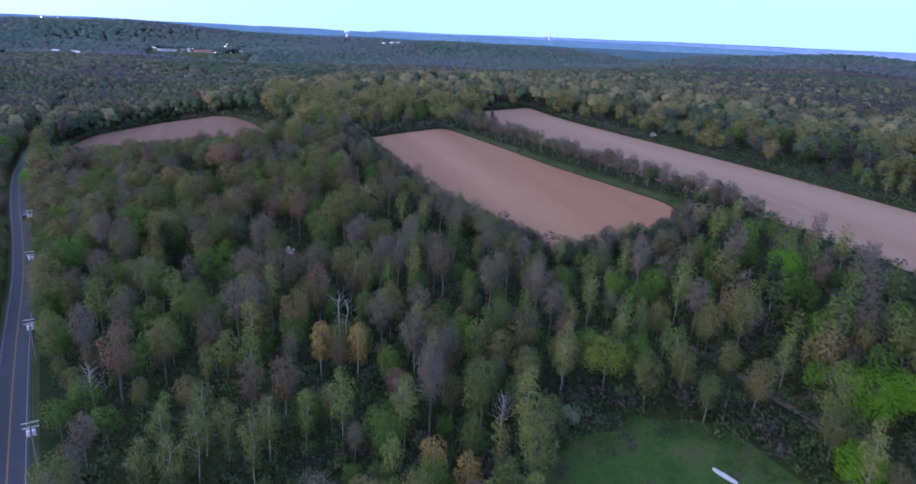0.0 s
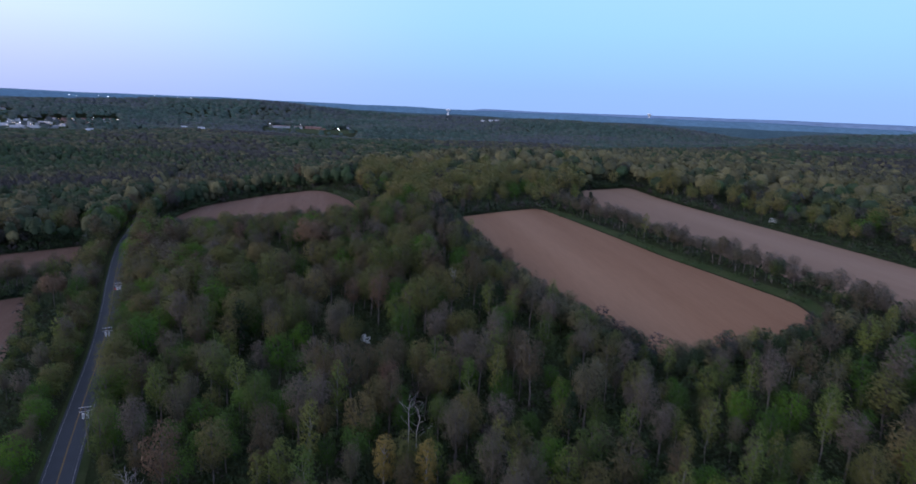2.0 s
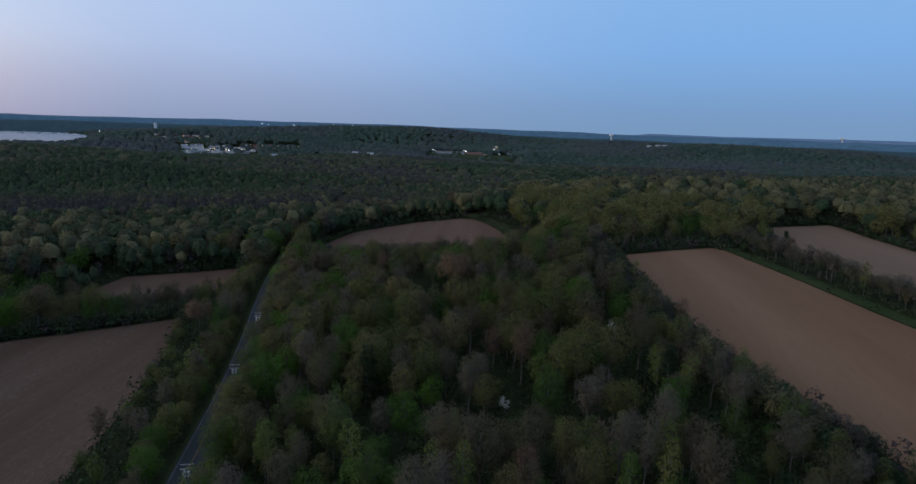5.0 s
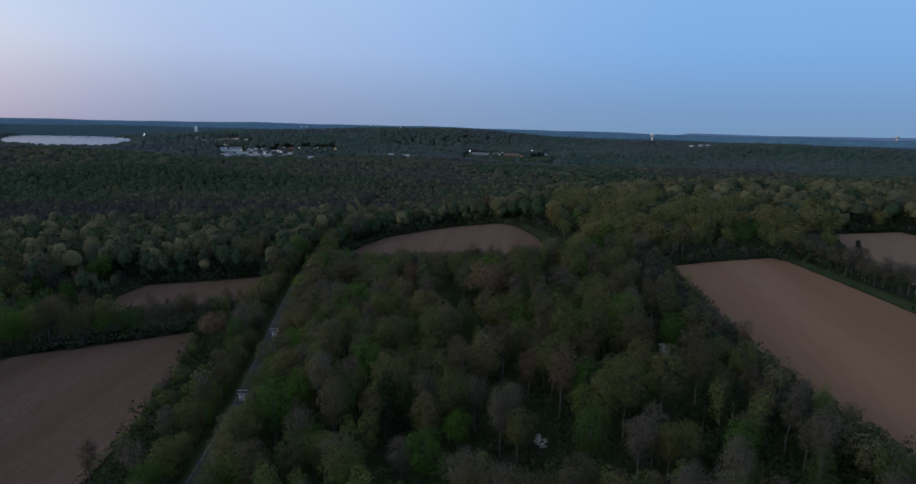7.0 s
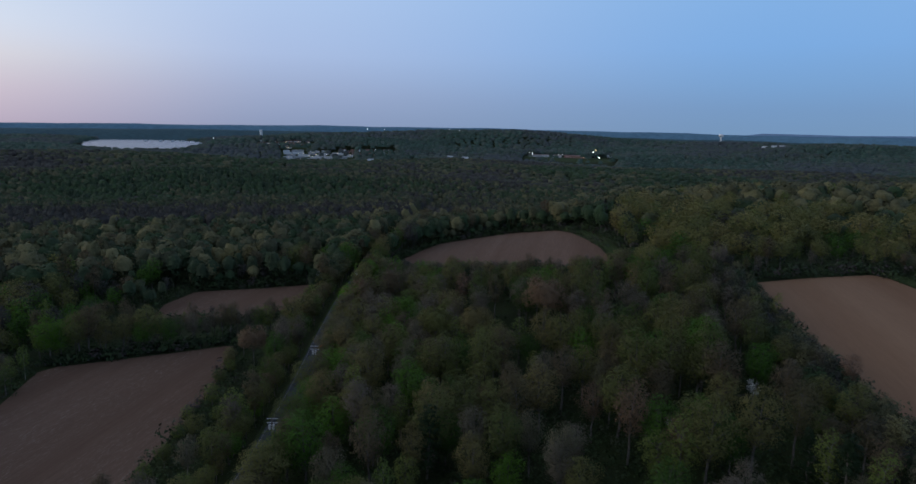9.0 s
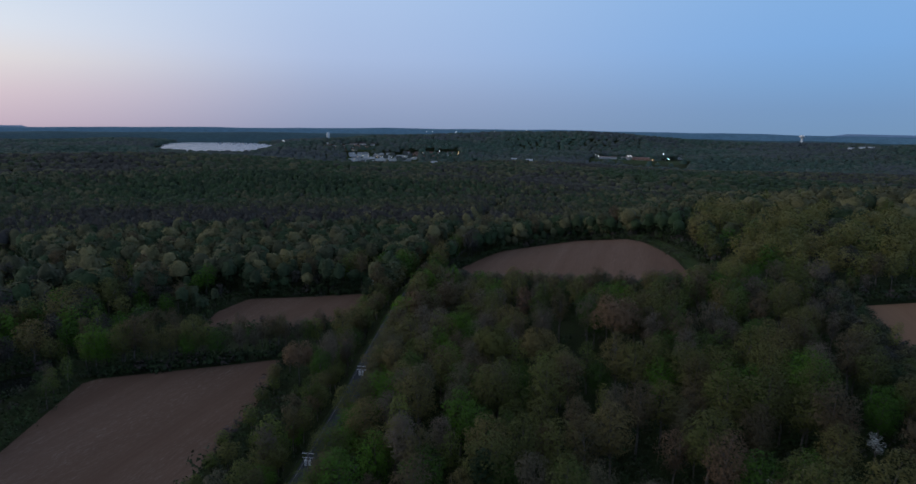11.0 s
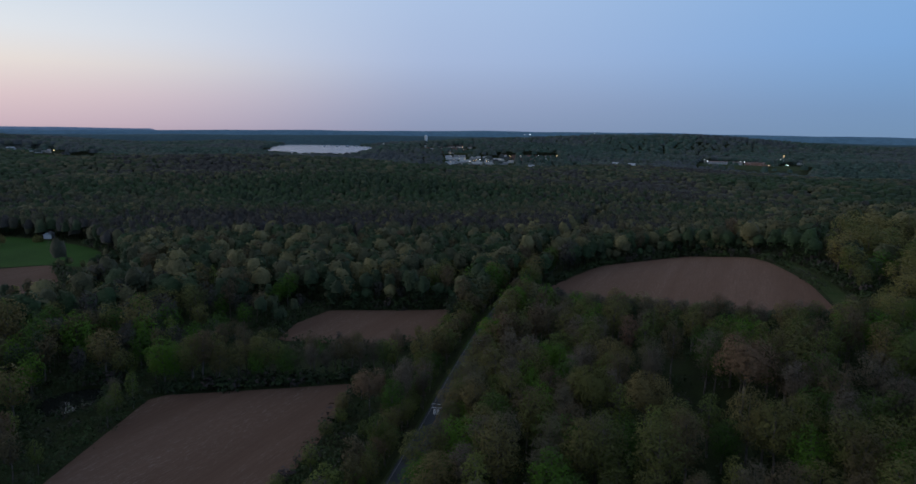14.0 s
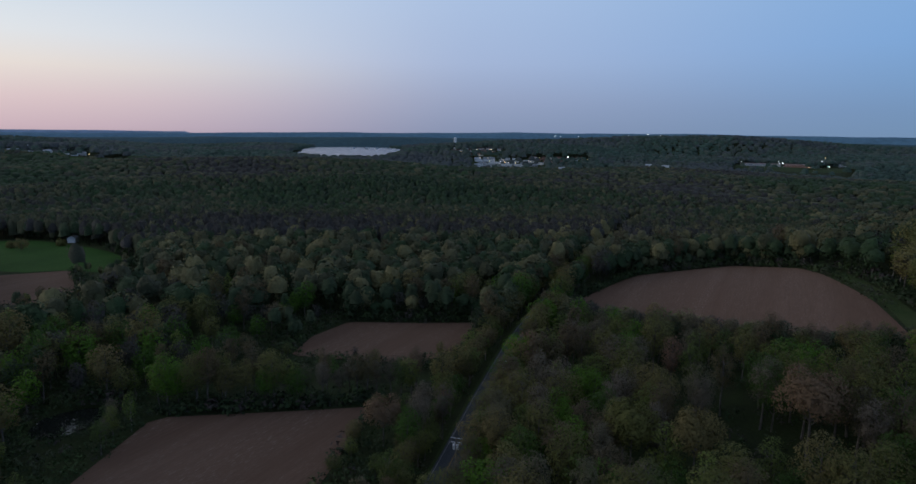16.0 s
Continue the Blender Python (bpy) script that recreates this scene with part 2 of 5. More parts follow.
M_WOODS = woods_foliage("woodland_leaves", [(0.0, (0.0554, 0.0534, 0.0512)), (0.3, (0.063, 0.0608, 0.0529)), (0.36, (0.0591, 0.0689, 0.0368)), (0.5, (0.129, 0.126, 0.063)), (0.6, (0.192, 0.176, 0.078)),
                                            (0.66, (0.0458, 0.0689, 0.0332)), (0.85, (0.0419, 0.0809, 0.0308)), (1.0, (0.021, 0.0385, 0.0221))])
# far woods lightened and blued in the leaf colour, standing in for haze
M_HAZED_WOODS = woods_foliage("hazed_woodland_leaves", [(0.0, (0.0789, 0.0937, 0.102)), (0.3, (0.0858, 0.103, 0.102)), (0.36, (0.0767, 0.106, 0.0842)), (0.6, (0.101, 0.127, 0.0944)),
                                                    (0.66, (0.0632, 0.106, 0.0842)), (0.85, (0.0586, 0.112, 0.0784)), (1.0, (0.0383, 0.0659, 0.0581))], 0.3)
M_BEECH = foliage("yellow_olive_leaves", [(0.0, (0.152, 0.165, 0.0568)), (0.5, (0.205, 0.202, 0.0671)), (1.0, (0.253, 0.22, 0.0823))])


def sig(v):
    return 1 / (1 + np.exp(-np.clip(v, -40, 40)))


def bell(x, y, cx, cy, turn, a, b):
    c, s = math.cos(radians(turn)), math.sin(radians(turn))
    u, v = (x - cx) * c + (y - cy) * s, -(x - cx) * s + (y - cy) * c
    return np.exp(-(u / a) ** 2 - (v / b) ** 2)


LAKE = (-1405.0, 2015.0, 38.0, 200.0, 690.0)


def lake_mask(x, y):
    cx, cy, turn, a, b = LAKE
    c, s = math.cos(radians(turn)), math.sin(radians(turn))
    u, v = (x - cx) * c + (y - cy) * s, -(x - cx) * s + (y - cy) * c
    east = ((x + 1050) * 1010 + (y - 1790) * 430) / 1098
    return sig((1 - ((u / a) ** 4 + (v / b) ** 4) ** 0.25) * 14) * sig(-east / 20)


def land(x, y):
    """Height of the ground."""
    x, y = np.asarray(x, float), np.asarray(y, float)
    r = np.hypot(x + 17, y - 70)
    z = 31.4 * sig((x + 0.55 * y - 163) / 38) * (1 - sig((y - 0.75 * x - 505 - 38 * sig((x - 8) / 12)) / 52)) + 8 * bell(x, y, 180, 480, -35, 190, 70) - 6 * bell(x, y, -350, 640, 20, 260, 150)
    away = sig((r - 750) / 120)
    z = z * (1 - 0.6 * sig((r - 1300) / 200))
    roll = (9 * np.sin(x / 310 + 1.0) * np.cos(y / 270 - 0.4) + 6 * np.sin((x + y) / 170) + 4 * np.sin((x - 1.4 * y) / 120 + 2))
    z = z + away * (-10 + roll * (0.6 + 0.5 * sig((r - 1800) / 300)))
    a = np.arctan2(x + 17, y - 70)
    z = z + 7.5 * np.sin(r / 58 + 1.6 * np.sin(3.3 * a + 0.5) + 0.7 * np.sin(9 * a)) * sig((r - 680) / 60) * (1 - sig((r - 1400) / 50))
    z = z + 36 * bell(x, y, -880, 1800, 25, 330, 230)
    z = z + 20 * bell(x, y, -640, 1750, 10, 420, 240)
    z = z + 38 * bell(x, y, -1500, 930, 60, 420, 330)
    z = z + 34 * bell(x, y, -2250, 1200, 70, 500, 420)
    z = z + 62 * bell(x, y, 940, 2060, -25, 520, 260)
    z = z + 50 * bell(x, y, 1480, 1180, 40, 330, 480)
    z = z + 66 * bell(x, y, -150, 2720, 4, 1000, 270)
    z = z + 13 * bell(x, y, -50, 1935, 0, 240, 105) - 14 * bell(x, y, 0, 1600, 0, 330, 150)
    turn, away = np.degrees(np.arctan2(x + 20, y - 134)), np.hypot(x + 20, y - 134)
    settled = sig((turn + 28.5) / 0.5) * sig((-14.0 - turn) / 0.5) * sig((away - 1400) / 25) * sig((1800 - away) / 30)
    z = z * (1 - settled) + settled * (-14 + 47 * np.clip((away - 1440) / 320, 0, 1))
    z = z - 8 * bell(x, y, -520, 1330, 20, 260, 130)
    a = np.arctan2(x + 17, y - 70)
    ridge = 22 + 6 * np.sin(7 * a) + 4 * np.sin(17 * a + 1) + 2.5 * np.sin(41 * a)
    z = z + ridge * sig((r - 3500) / 160) * (1 - 0.0 * r)
    w = lake_mask(x, y)
    return z * (1 - w) - 9 * w


def ground_z(x, y):
    return float(land(x, y))


def sheet(name, verts, faces, mat, smooth=True, normals=None):
    me = bpy.data.meshes.new(name)
    v = np.asarray(verts, np.float32)
    f = np.asarray(faces, np.int32)
    k = f.shape[1]
    me.vertices.add(len(v))
    me.vertices.foreach_set("co", v.ravel())
    me.loops.add(f.size)
    me.loops.foreach_set("vertex_index", f.ravel())
    me.polygons.add(len(f))
    me.polygons.foreach_set("loop_start", np.arange(0, f.size, k, dtype=np.int32))
    if smooth:
        me.polygons.foreach_set("use_smooth", np.ones(len(f), bool))
    me.materials.append(mat)
    me.update(calc_edges=True)
    if normals is not None:
        a = me.attributes.new("custom_normal", "FLOAT_VECTOR", "POINT")
        a.data.foreach_set("vector", np.asarray(normals, np.float32).ravel())
    return me


def part(name, mesh, parent=None, label=""):
    ob = new(name, mesh)
    ob.parent = parent
    if label:
        tagged(ob, label)
    return ob


# ground: rings round the middle of the place, out to the horizon
radii = [0.0, 0.02]
while radii[-1] < 4780:
    radii.append(radii[-1] + max(3.5, radii[-1] * 0.027))
radii = np.array(radii[1:])
turns = np.linspace(0, 2 * math.pi, 360, endpoint=False)
gx = -17 + np.outer(radii, np.sin(turns))
gy = 70 + np.outer(radii, np.cos(turns))
gv = np.stack([gx.ravel(), gy.ravel(), land(gx, gy).ravel()], 1)
gv = np.vstack([gv, [[-17, 70, ground_z(-17, 70)]]])
nr, nt = gx.shape
i, j = np.meshgrid(np.arange(nr - 1), np.arange(nt), indexing="ij")
jn = (j + 1) % nt
gf = np.stack([i * nt + j, (i + 1) * nt + j, (i + 1) * nt + jn, i * nt + jn], -1).reshape(-1, 4)
ground = new("ground", sheet("ground", gv, gf[:, ::-1], M_FLOOR))
tagged(ground, "rolling woodland ground under leaf litter and low growth", "ground", kind="structure")


def inside(poly, x, y):
    x, y = np.asarray(x), np.asarray(y)
    hit = np.zeros(x.shape, bool)
    for (x0, y0), (x1, y1) in zip(poly, poly[1:] + poly[:1]):
        if y0 != y1:
            hit ^= ((y0 > y) != (y1 > y)) & (x < (x1 - x0) * (y - y0) / (y1 - y0) + x0)
    return hit


def smooth_outline(poly, rounds=2):
    for _ in range(rounds):
        out = []
        for a, b in zip(poly, poly[1:] + poly[:1]):
            out.append((a[0] * 0.75 + b[0] * 0.25, a[1] * 0.75 + b[1] * 0.25))
            out.append((a[0] * 0.25 + b[0] * 0.75, a[1] * 0.25 + b[1] * 0.75))
        poly = out
    return poly


def rounded(poly, cut=0.06):
    """The outline with its corners taken off a little."""
    out = []
    for a, p, b in zip(poly[-1:] + poly[:-1], poly, poly[1:] + poly[:1]):
        out.append((p[0] + (a[0] - p[0]) * cut, p[1] + (a[1] - p[1]) * cut))
        out.append((p[0] + (b[0] - p[0]) * cut, p[1] + (b[1] - p[1]) * cut))
    return out


def patch(name, outline, mat, lift=0.15, step=5.0, rough=0.0):
    """A piece of land cover that follows the ground inside an outline."""
    bm = bmesh.new()
    vs = [bm.verts.new((x, y, 0)) for x, y in outline]
    bm.faces.new(vs)
    xs, ys = [p[0] for p in outline], [p[1] for p in outline]
    for axis, lo, hi in ((0, min(xs), max(xs)), (1, min(ys), max(ys))):
        at = lo + step * 0.5
        while at < hi:
            co = (at, 0, 0) if axis == 0 else (0, at, 0)
            no = (1, 0, 0) if axis == 0 else (0, 1, 0)
            bmesh.ops.bisect_plane(bm, geom=bm.verts[:] + bm.edges[:] + bm.faces[:], plane_co=co, plane_no=no)
            at += step
    for v in bm.verts:
        v.co.z = ground_z(v.co.x, v.co.y) + lift + (rough * noise.noise(v.co * 0.2) if rough else 0)
    bm.normal_update()
    me = bpy.data.meshes.new(name)
    bm.to_mesh(me)
    bm.free()
    for p in me.polygons:
        p.use_smooth = True
        if p.normal.z < 0:
            p.flip()
    me.materials.append(mat)
    return new(name, me)


F1 = [(61, 311), (109, 324), (122, 222), (135, 165), (132, 148), (84, 150), (72, 196), (67, 224), (64, 256)]
F2 = [(158, 384), (198, 391), (203, 268), (206, 180), (207, 122), (208, 45), (164, 45), (153, 160), (144, 222), (134, 320)]
F3 = [(-97, 405), (-84, 461), (-39, 492), (-11, 459), (-3, 437), (11, 384), (17, 345), (-30, 345), (-88, 375)]
F4 = [(-177, 318), (-176, 340), (-126, 362), (-118, 330), (-126, 310), (-170, 298)]
F5 = [(-169, 242), (-119, 276), (-106, 235), (-97, 190), (-88, 140), (-80, 95), (-112, 95), (-150, 195)]
F6 = [(-392, 316), (-372, 344), (-322, 316), (-300, 268), (-330, 258)]
MEADOW = [(-394, 318), (-374, 346), (-345, 348), (-378, 384), (-425, 396), (-530, 396), (-530, 330)]
LAWN = [(36, 70), (45, 77), (54, 76), (62, 78), (71, 71), (77, 59), (76, 40), (60, 28), (30, 30), (26, 55)]
POND = [(-196, 226), (-192, 236), (-186, 240), (-180, 234), (-179, 224), (-186, 217)]
ROAD = [(-26, -60), (-34, -10), (-45, 45), (-57.5, 111), (-66, 158), (-75, 212), (-84, 256), (-93, 296), (-104, 352), (-111, 410), (-117, 475), (-126, 560), (-140, 680), (-150, 800)]
STRIP_EAST = [(110, 325), (116, 327), (129, 223), (141.5, 166), (139, 147), (133, 147), (136, 165), (123, 222)]
STRIP_NORTH = [(-1, 441), (4, 444), (18, 386), (25, 345), (18, 343), (13, 384)]
FIELDS = {"F1": F1, "F2": F2, "F3": F3, "F4": F4, "F5": F5, "F6": F6}
for key, outline in FIELDS.items():
    tagged(patch("ploughed_field", rounded(outline), M_SOIL_RED if key == "F1" else M_SOIL_PALE if key == "F2" else M_SOIL, 0.2), "bare pinkish-brown ploughed field beside the woods", "field", kind="structure")
for outline in (STRIP_EAST, STRIP_NORTH):
    tagged(patch("grass_strip", outline, M_VERGE, 0.17), "strip of rough green grass along a field", "grass", kind="structure")
tagged(patch("meadow", smooth_outline(MEADOW), M_MEADOW, 0.2), "open green meadow among the trees", "meadow", kind="structure")
ragged = [(x + (x - 56) * 0.12 + 1.0 * math.sin(k * 0.9), y + (y - 55) * 0.09 + 1.0 * math.cos(k * 1.3)) for k, (x, y) in enumerate(smooth_outline(LAWN))]
tagged(patch("lawn", ragged, M_GRASS, 0.15, 3.0), "mown green clearing at the edge of the wood", "lawn", kind="structure")
tagged(patch("pond", smooth_outline(POND), M_POND, 0.25, 3.0), "small dark pond among shrubs", "pond", kind="structure")


def resample(line, step):
    pts = [Vector((*p, 0)) for p in line]
    out = []
    for k in range(len(pts) - 1):
        p0, p1, p2, p3 = pts[max(k - 1, 0)], pts[k], pts[k + 1], pts[min(k + 2, len(pts) - 1)]
        n = max(2, int((p2 - p1).length / step))
        for m in range(n):
            t = m / n
            out.append(0.5 * ((2 * p1) + (p2 - p0) * t + (2 * p0 - 5 * p1 + 4 * p2 - p3) * t * t + (3 * p1 - p0 - 3 * p2 + p3) * t ** 3))
    out.append(pts[-1])
    return out


ROAD_LINE = resample(ROAD, 4.0)


def ribbon(name, line, off0, off1, lift, mat):
    """A strip along a line between two sideways offsets."""
    v, f = [], []
    for k, p in enumerate(line):
        d = (line[min(k + 1, len(line) - 1)] - line[max(k - 1, 0)]).normalized()
        side = Vector((d.y, -d.x, 0))
        z = ground_z(p.x, p.y) + lift
        for o in (off0, off1):
            q = p + side * o
            v.append((q.x, q.y, z))
        if k:
            f.append((2 * k - 2, 2 * k - 1, 2 * k + 1, 2 * k))
    return new(name, sheet(name, v, f, mat))


tagged(ribbon("verge", ROAD_LINE, -4.3, 5.2, 0.22, M_VERGE), "rough grass verge along the country road", "verge", kind="structure")
road = tagged(ribbon("road", ROAD_LINE, -3.4, 3.4, 0.3, M_ASPHALT), "grey asphalt two-lane country road", "road", kind="structure")
part("edge_line", ribbon("edge_line", ROAD_LINE, -2.9, -2.78, 0.31, M_WHITE_LINE).data, road)
part("edge_line", ribbon("edge_line", ROAD_LINE, 2.78, 2.9, 0.31, M_WHITE_LINE).data, road)
part("centre_line", ribbon("centre_line", ROAD_LINE, -0.16, 0.16, 0.31, M_YELLOW_LINE).data, road)
for ob in [o for o in scene.objects if o.name.startswith(("edge_line", "centre_line")) and o.parent is None]:
    bpy.data.objects.remove(ob)
TRACK = resample([(88, 94), (90, 84), (91, 77), (92.5, 66), (96, 58)], 3.0)
tagged(ribbon("dirt_track", TRACK, -1.3, 1.3, 0.2, M_DIRT), "narrow bare dirt track through the trees", "track", kind="structure")

# lake
cx, cy, turn, la, lb = LAKE
ang = np.linspace(0, 2 * math.pi, 90, endpoint=False)
c, s = math.cos(radians(turn)), math.sin(radians(turn))
edge = 1.0 + 0.05 * np.sin(5 * ang) + 0.03 * np.sin(11 * ang + 1)
square = (np.cos(ang) ** 4 + np.sin(ang) ** 4) ** -0.25
lu, lv = la * 1.05 * edge * square * np.cos(ang), lb * 1.04 * square * np.sin(ang)
lx, ly = cx + lu * c - lv * s, cy + lu * s + lv * c
over = np.maximum(0, ((lx + 1050) * 1010 + (ly - 1790) * 430) / 1098 - 10)
lx, ly = lx - over * 0.92, ly - over * 0.392
lake_v = [(cx, cy, -3.0)] + [(x, y, -3.0) for x, y in zip(lx, ly)]
lake_f = [(0, 1 + k, 1 + (k + 1) % 90) for k in range(90)]
tagged(new("lake", sheet("lake", lake_v, lake_f, M_WATER, False)), "pale still lake beyond wooded hills", "lake", kind="structure")

# ---------------------------------------------------------------- trees
rng = np.random.default_rng(7)


def tube(verts, faces, p0, p1, r0, r1, n=5):
    """A tapered limb between two points."""
    d = (p1 - p0)
    d = d / (np.linalg.norm(d) + 1e-9)
    a = np.cross(d, (0.0, 0.0, 1.0) if abs(d[2]) < 0.9 else (1.0, 0.0, 0.0))
    a /= np.linalg.norm(a)
    b = np.cross(d, a)
    base = len(verts)
    for p, r in ((p0, r0), (p1, r1)):
        for k in range(n):
            w = 2 * math.pi * k / n
            verts.append(p + r * (math.cos(w) * a + math.sin(w) * b))
    for k in range(n):
        faces.append((base + k, base + (k + 1) % n, base + n + (k + 1) % n, base + n + k))


def unit(v):
    return v / (np.linalg.norm(v, axis=-1, keepdims=True) + 1e-9)


def leaves(points, size, out, long=1.0, loose=0.35, aim=None, wide=0.4, lift=0.25):
    """One small pointed spray at each of the points, turned outward, shaded as the rounded mass that it belongs to."""
    n = len(points)
    out = unit(out)
    nrm = out + rng.normal(size=(n, 3)) * loose
    d = rng.normal(size=(n, 3)) if aim is None else aim + rng.normal(size=(n, 3)) * 0.35
    d = unit(d - nrm * (np.sum(d * nrm, 1) / (np.sum(nrm * nrm, 1) + 1e-9))[:, None])
    e = unit(np.cross(nrm, d))
    s = size * rng.uniform(0.6, 1.3, n)[:, None]
    v = np.stack([points - d * s * long * 0.45, points - e * s * wide * 0.8 + d * s * long * 0.5, points + e * s * wide + d * s * long * 0.3], 1)
    soft = unit(out + (0, 0, lift) + rng.normal(size=(n, 3)) * 0.16)
    return v.reshape(-1, 3), np.repeat(soft, 3, 0)


SPEC = {
    # height, crown radius, first limb (share of height), limbs, sprays and their size (near, farther, far), size of the clumps
    "budding_tree": dict(h=18, r=3.3, low=0.36, limbs=17, n=(2500, 820, 230), s=(0.72, 1.15, 1.9), lump=0.46, thin=0.1),
    "oak_tree": dict(h=19, r=4.5, low=0.32, limbs=22, n=(3600, 1100, 240), s=(0.36, 0.66, 1.25), lump=0.38, thin=0),
    "maple_tree": dict(h=17, r=4.3, low=0.24, limbs=22, n=(3600, 1100, 240), s=(0.36, 0.66, 1.25), lump=0.4, thin=0),
    "ash_tree": dict(h=17, r=3.4, low=0.28, limbs=18, n=(2300, 760, 170), s=(0.36, 0.64, 1.2), lump=0.42, thin=0),
    "aspen_tree": dict(h=17.5, r=2.4, low=0.28, limbs=14, n=(1500, 500, 110), s=(0.34, 0.6, 1.05), lump=0.48, thin=0),
    "hickory_tree": dict(h=19, r=3.3, low=0.34, limbs=18, n=(2400, 800, 220), s=(0.56, 0.95, 1.6), lump=0.45, thin=0.19),
    "beech_tree": dict(h=19, r=4.6, low=0.3, limbs=22, n=(3600, 1100, 240), s=(0.36, 0.66, 1.25), lump=0.38, thin=0),
    "birch_tree": dict(h=14, r=2.0, low=0.3, limbs=10, n=(1300, 400, 120), s=(0.46, 0.9, 1.5), lump=0.40, thin=0),
    "pine_tree": dict(h=18, r=3.2, low=0.12, limbs=22, n=(1900, 560, 170), s=(0.5, 0.95, 1.8), lump=0.3, thin=0),
}
LEAF = {"budding_tree": M_TWIG, "oak_tree": M_OLIVE, "maple_tree": M_GREEN, "ash_tree": M_YOUNG, "aspen_tree": M_ASPEN, "hickory_tree": M_HICKORY, "beech_tree": M_BEECH, "birch_tree": M_BIRCH, "pine_tree": M_NEEDLE}
WOOD = {"birch_tree": M_PALE_BARK, "aspen_tree": M_GREY_BARK}


def clumped(centres, radius, n, size, heart, thin=0.0):
    """Sprays on the outside of many rounded clumps, open between them; thin ones are bare twigs."""
    c = np.array(centres)
    rc = radius * rng.uniform(0.72, 1.28, len(c))
    pick = rng.choice(len(c), n, p=rc ** 2 / np.sum(rc ** 2))
    d = rng.normal(size=(n, 3))
    d[:, 2] += 0.3
    d = unit(d)
    pts = c[pick] + d * rc[pick][:, None] * rng.uniform(0.35 if thin else 0.6, 1.15, n)[:, None] ** (1.0 if thin else 0.8)
    away = unit(pts - heart)
    if thin:
        return leaves(pts, size, 0.5 * d + away, aim=d * 0.5 + away * 0.6 + (0, 0, 0.75), wide=thin)
    return leaves(pts, size, 0.5 * d + 0.85 * away, long=1.15)


def grow(kind, level):
    """Trunk with limbs, and the sprays of the crown, about a base at the origin."""
    p = SPEC[kind]
    h, R = p["h"] * rng.uniform(0.92, 1.08), p["r"] * rng.uniform(0.88, 1.12)
    verts, faces = [], []
    near = level == 0
    sides = 6 if near else 4
    lean = rng.normal(size=2) * 0.03 * h
    knots = [np.array((lean[0] * f * f, lean[1] * f * f, h * f)) + (rng.normal(size=3) * (0.18, 0.18, 0) if 0 < f < 1 else 0) for f in (0, 0.25, 0.5, 0.75, 0.94)]
    rad = [0.26, 0.21, 0.15, 0.09, 0.02]
    if kind in ("birch_tree", "aspen_tree"):
        rad = [0.14, 0.12, 0.09, 0.06, 0.02]
    for k in range(4):
        tube(verts, faces, knots[k], knots[k + 1], rad[k], rad[k + 1], sides)
    ends = []
    mid, half = h * (1 + p["low"]) / 2, h * (1 - p["low"]) / 2
    for k in range(p["limbs"]):
        g = (k + rng.uniform(0.1, 0.9)) / p["limbs"]
        az = k * 2.4 + rng.uniform(-0.4, 0.4)
        if kind == "pine_tree":
            z, reach = h * (p["low"] + (0.93 - p["low"]) * g), R * (1.05 - g)
        else:
            u = -0.95 + 1.8 * g
            z = mid + u * (half - R * p["lump"] * 0.75)
            reach = R * (1 - p["lump"] * 0.7) * math.sqrt(max(0.06, 1 - abs(u) ** 2.4)) * (0.78 + 0.28 * g) * rng.uniform(0.72, 1.12)
        axis = np.array((lean[0] * (z / h) ** 2, lean[1] * (z / h) ** 2, 0.0))
        end = axis + np.array((math.cos(az) * reach, math.sin(az) * reach, z))
        foot = max(p["low"] * 0.8 * h, z - reach * (0.1 if kind == "pine_tree" else 1.3))
        at = axis * (foot / h) + np.array((0, 0, foot))
        bend = at * 0.45 + end * 0.55 - np.array((0, 0, 0.08 * reach))
        ends.append(end)
        if near:
            tube(verts, faces, at, bend, 0.085 * (1.2 - g) + 0.02, 0.05, 4)
            tube(verts, faces, bend, end, 0.05, 0.012, 3)
            for _ in range(2):
                tube(verts, faces, bend, end + rng.normal(size=3) * (0.8, 0.8, 0.5) + (0, 0, 0.5), 0.03, 0.008, 3)
        else:
            tube(verts, faces, at, end, 0.085 * (1.2 - g) + 0.02, 0.015, 3)
    ends.append(np.array((lean[0], lean[1], h - R * p["lump"] * 0.8)))
    n, size = p["n"][level], p["s"][level]
    heart = np.array((lean[0] * 0.4, lean[1] * 0.4, mid - half * 0.35))
    if kind == "birch_tree":
        pts = np.array(ends)[rng.integers(0, len(ends), n)] + rng.normal(size=(n, 3)) * (0.5, 0.5, 0.4) + rng.random(n)[:, None] ** 1.5 * np.array((0.15, 0.15, -2.6))
        lv = leaves(pts, size * 1.3, pts - heart, 1.3, aim=np.tile((0.0, 0.0, -1.6), (n, 1)), wide=0.13)
    else:
        lv = clumped(ends, R * p["lump"], n, size, heart, p["thin"] * (1.0 if near else 1.25))
    return np.array(verts), np.array(faces), lv


def loose(v):
    return np.arange(len(v)).reshape(-1, 3)


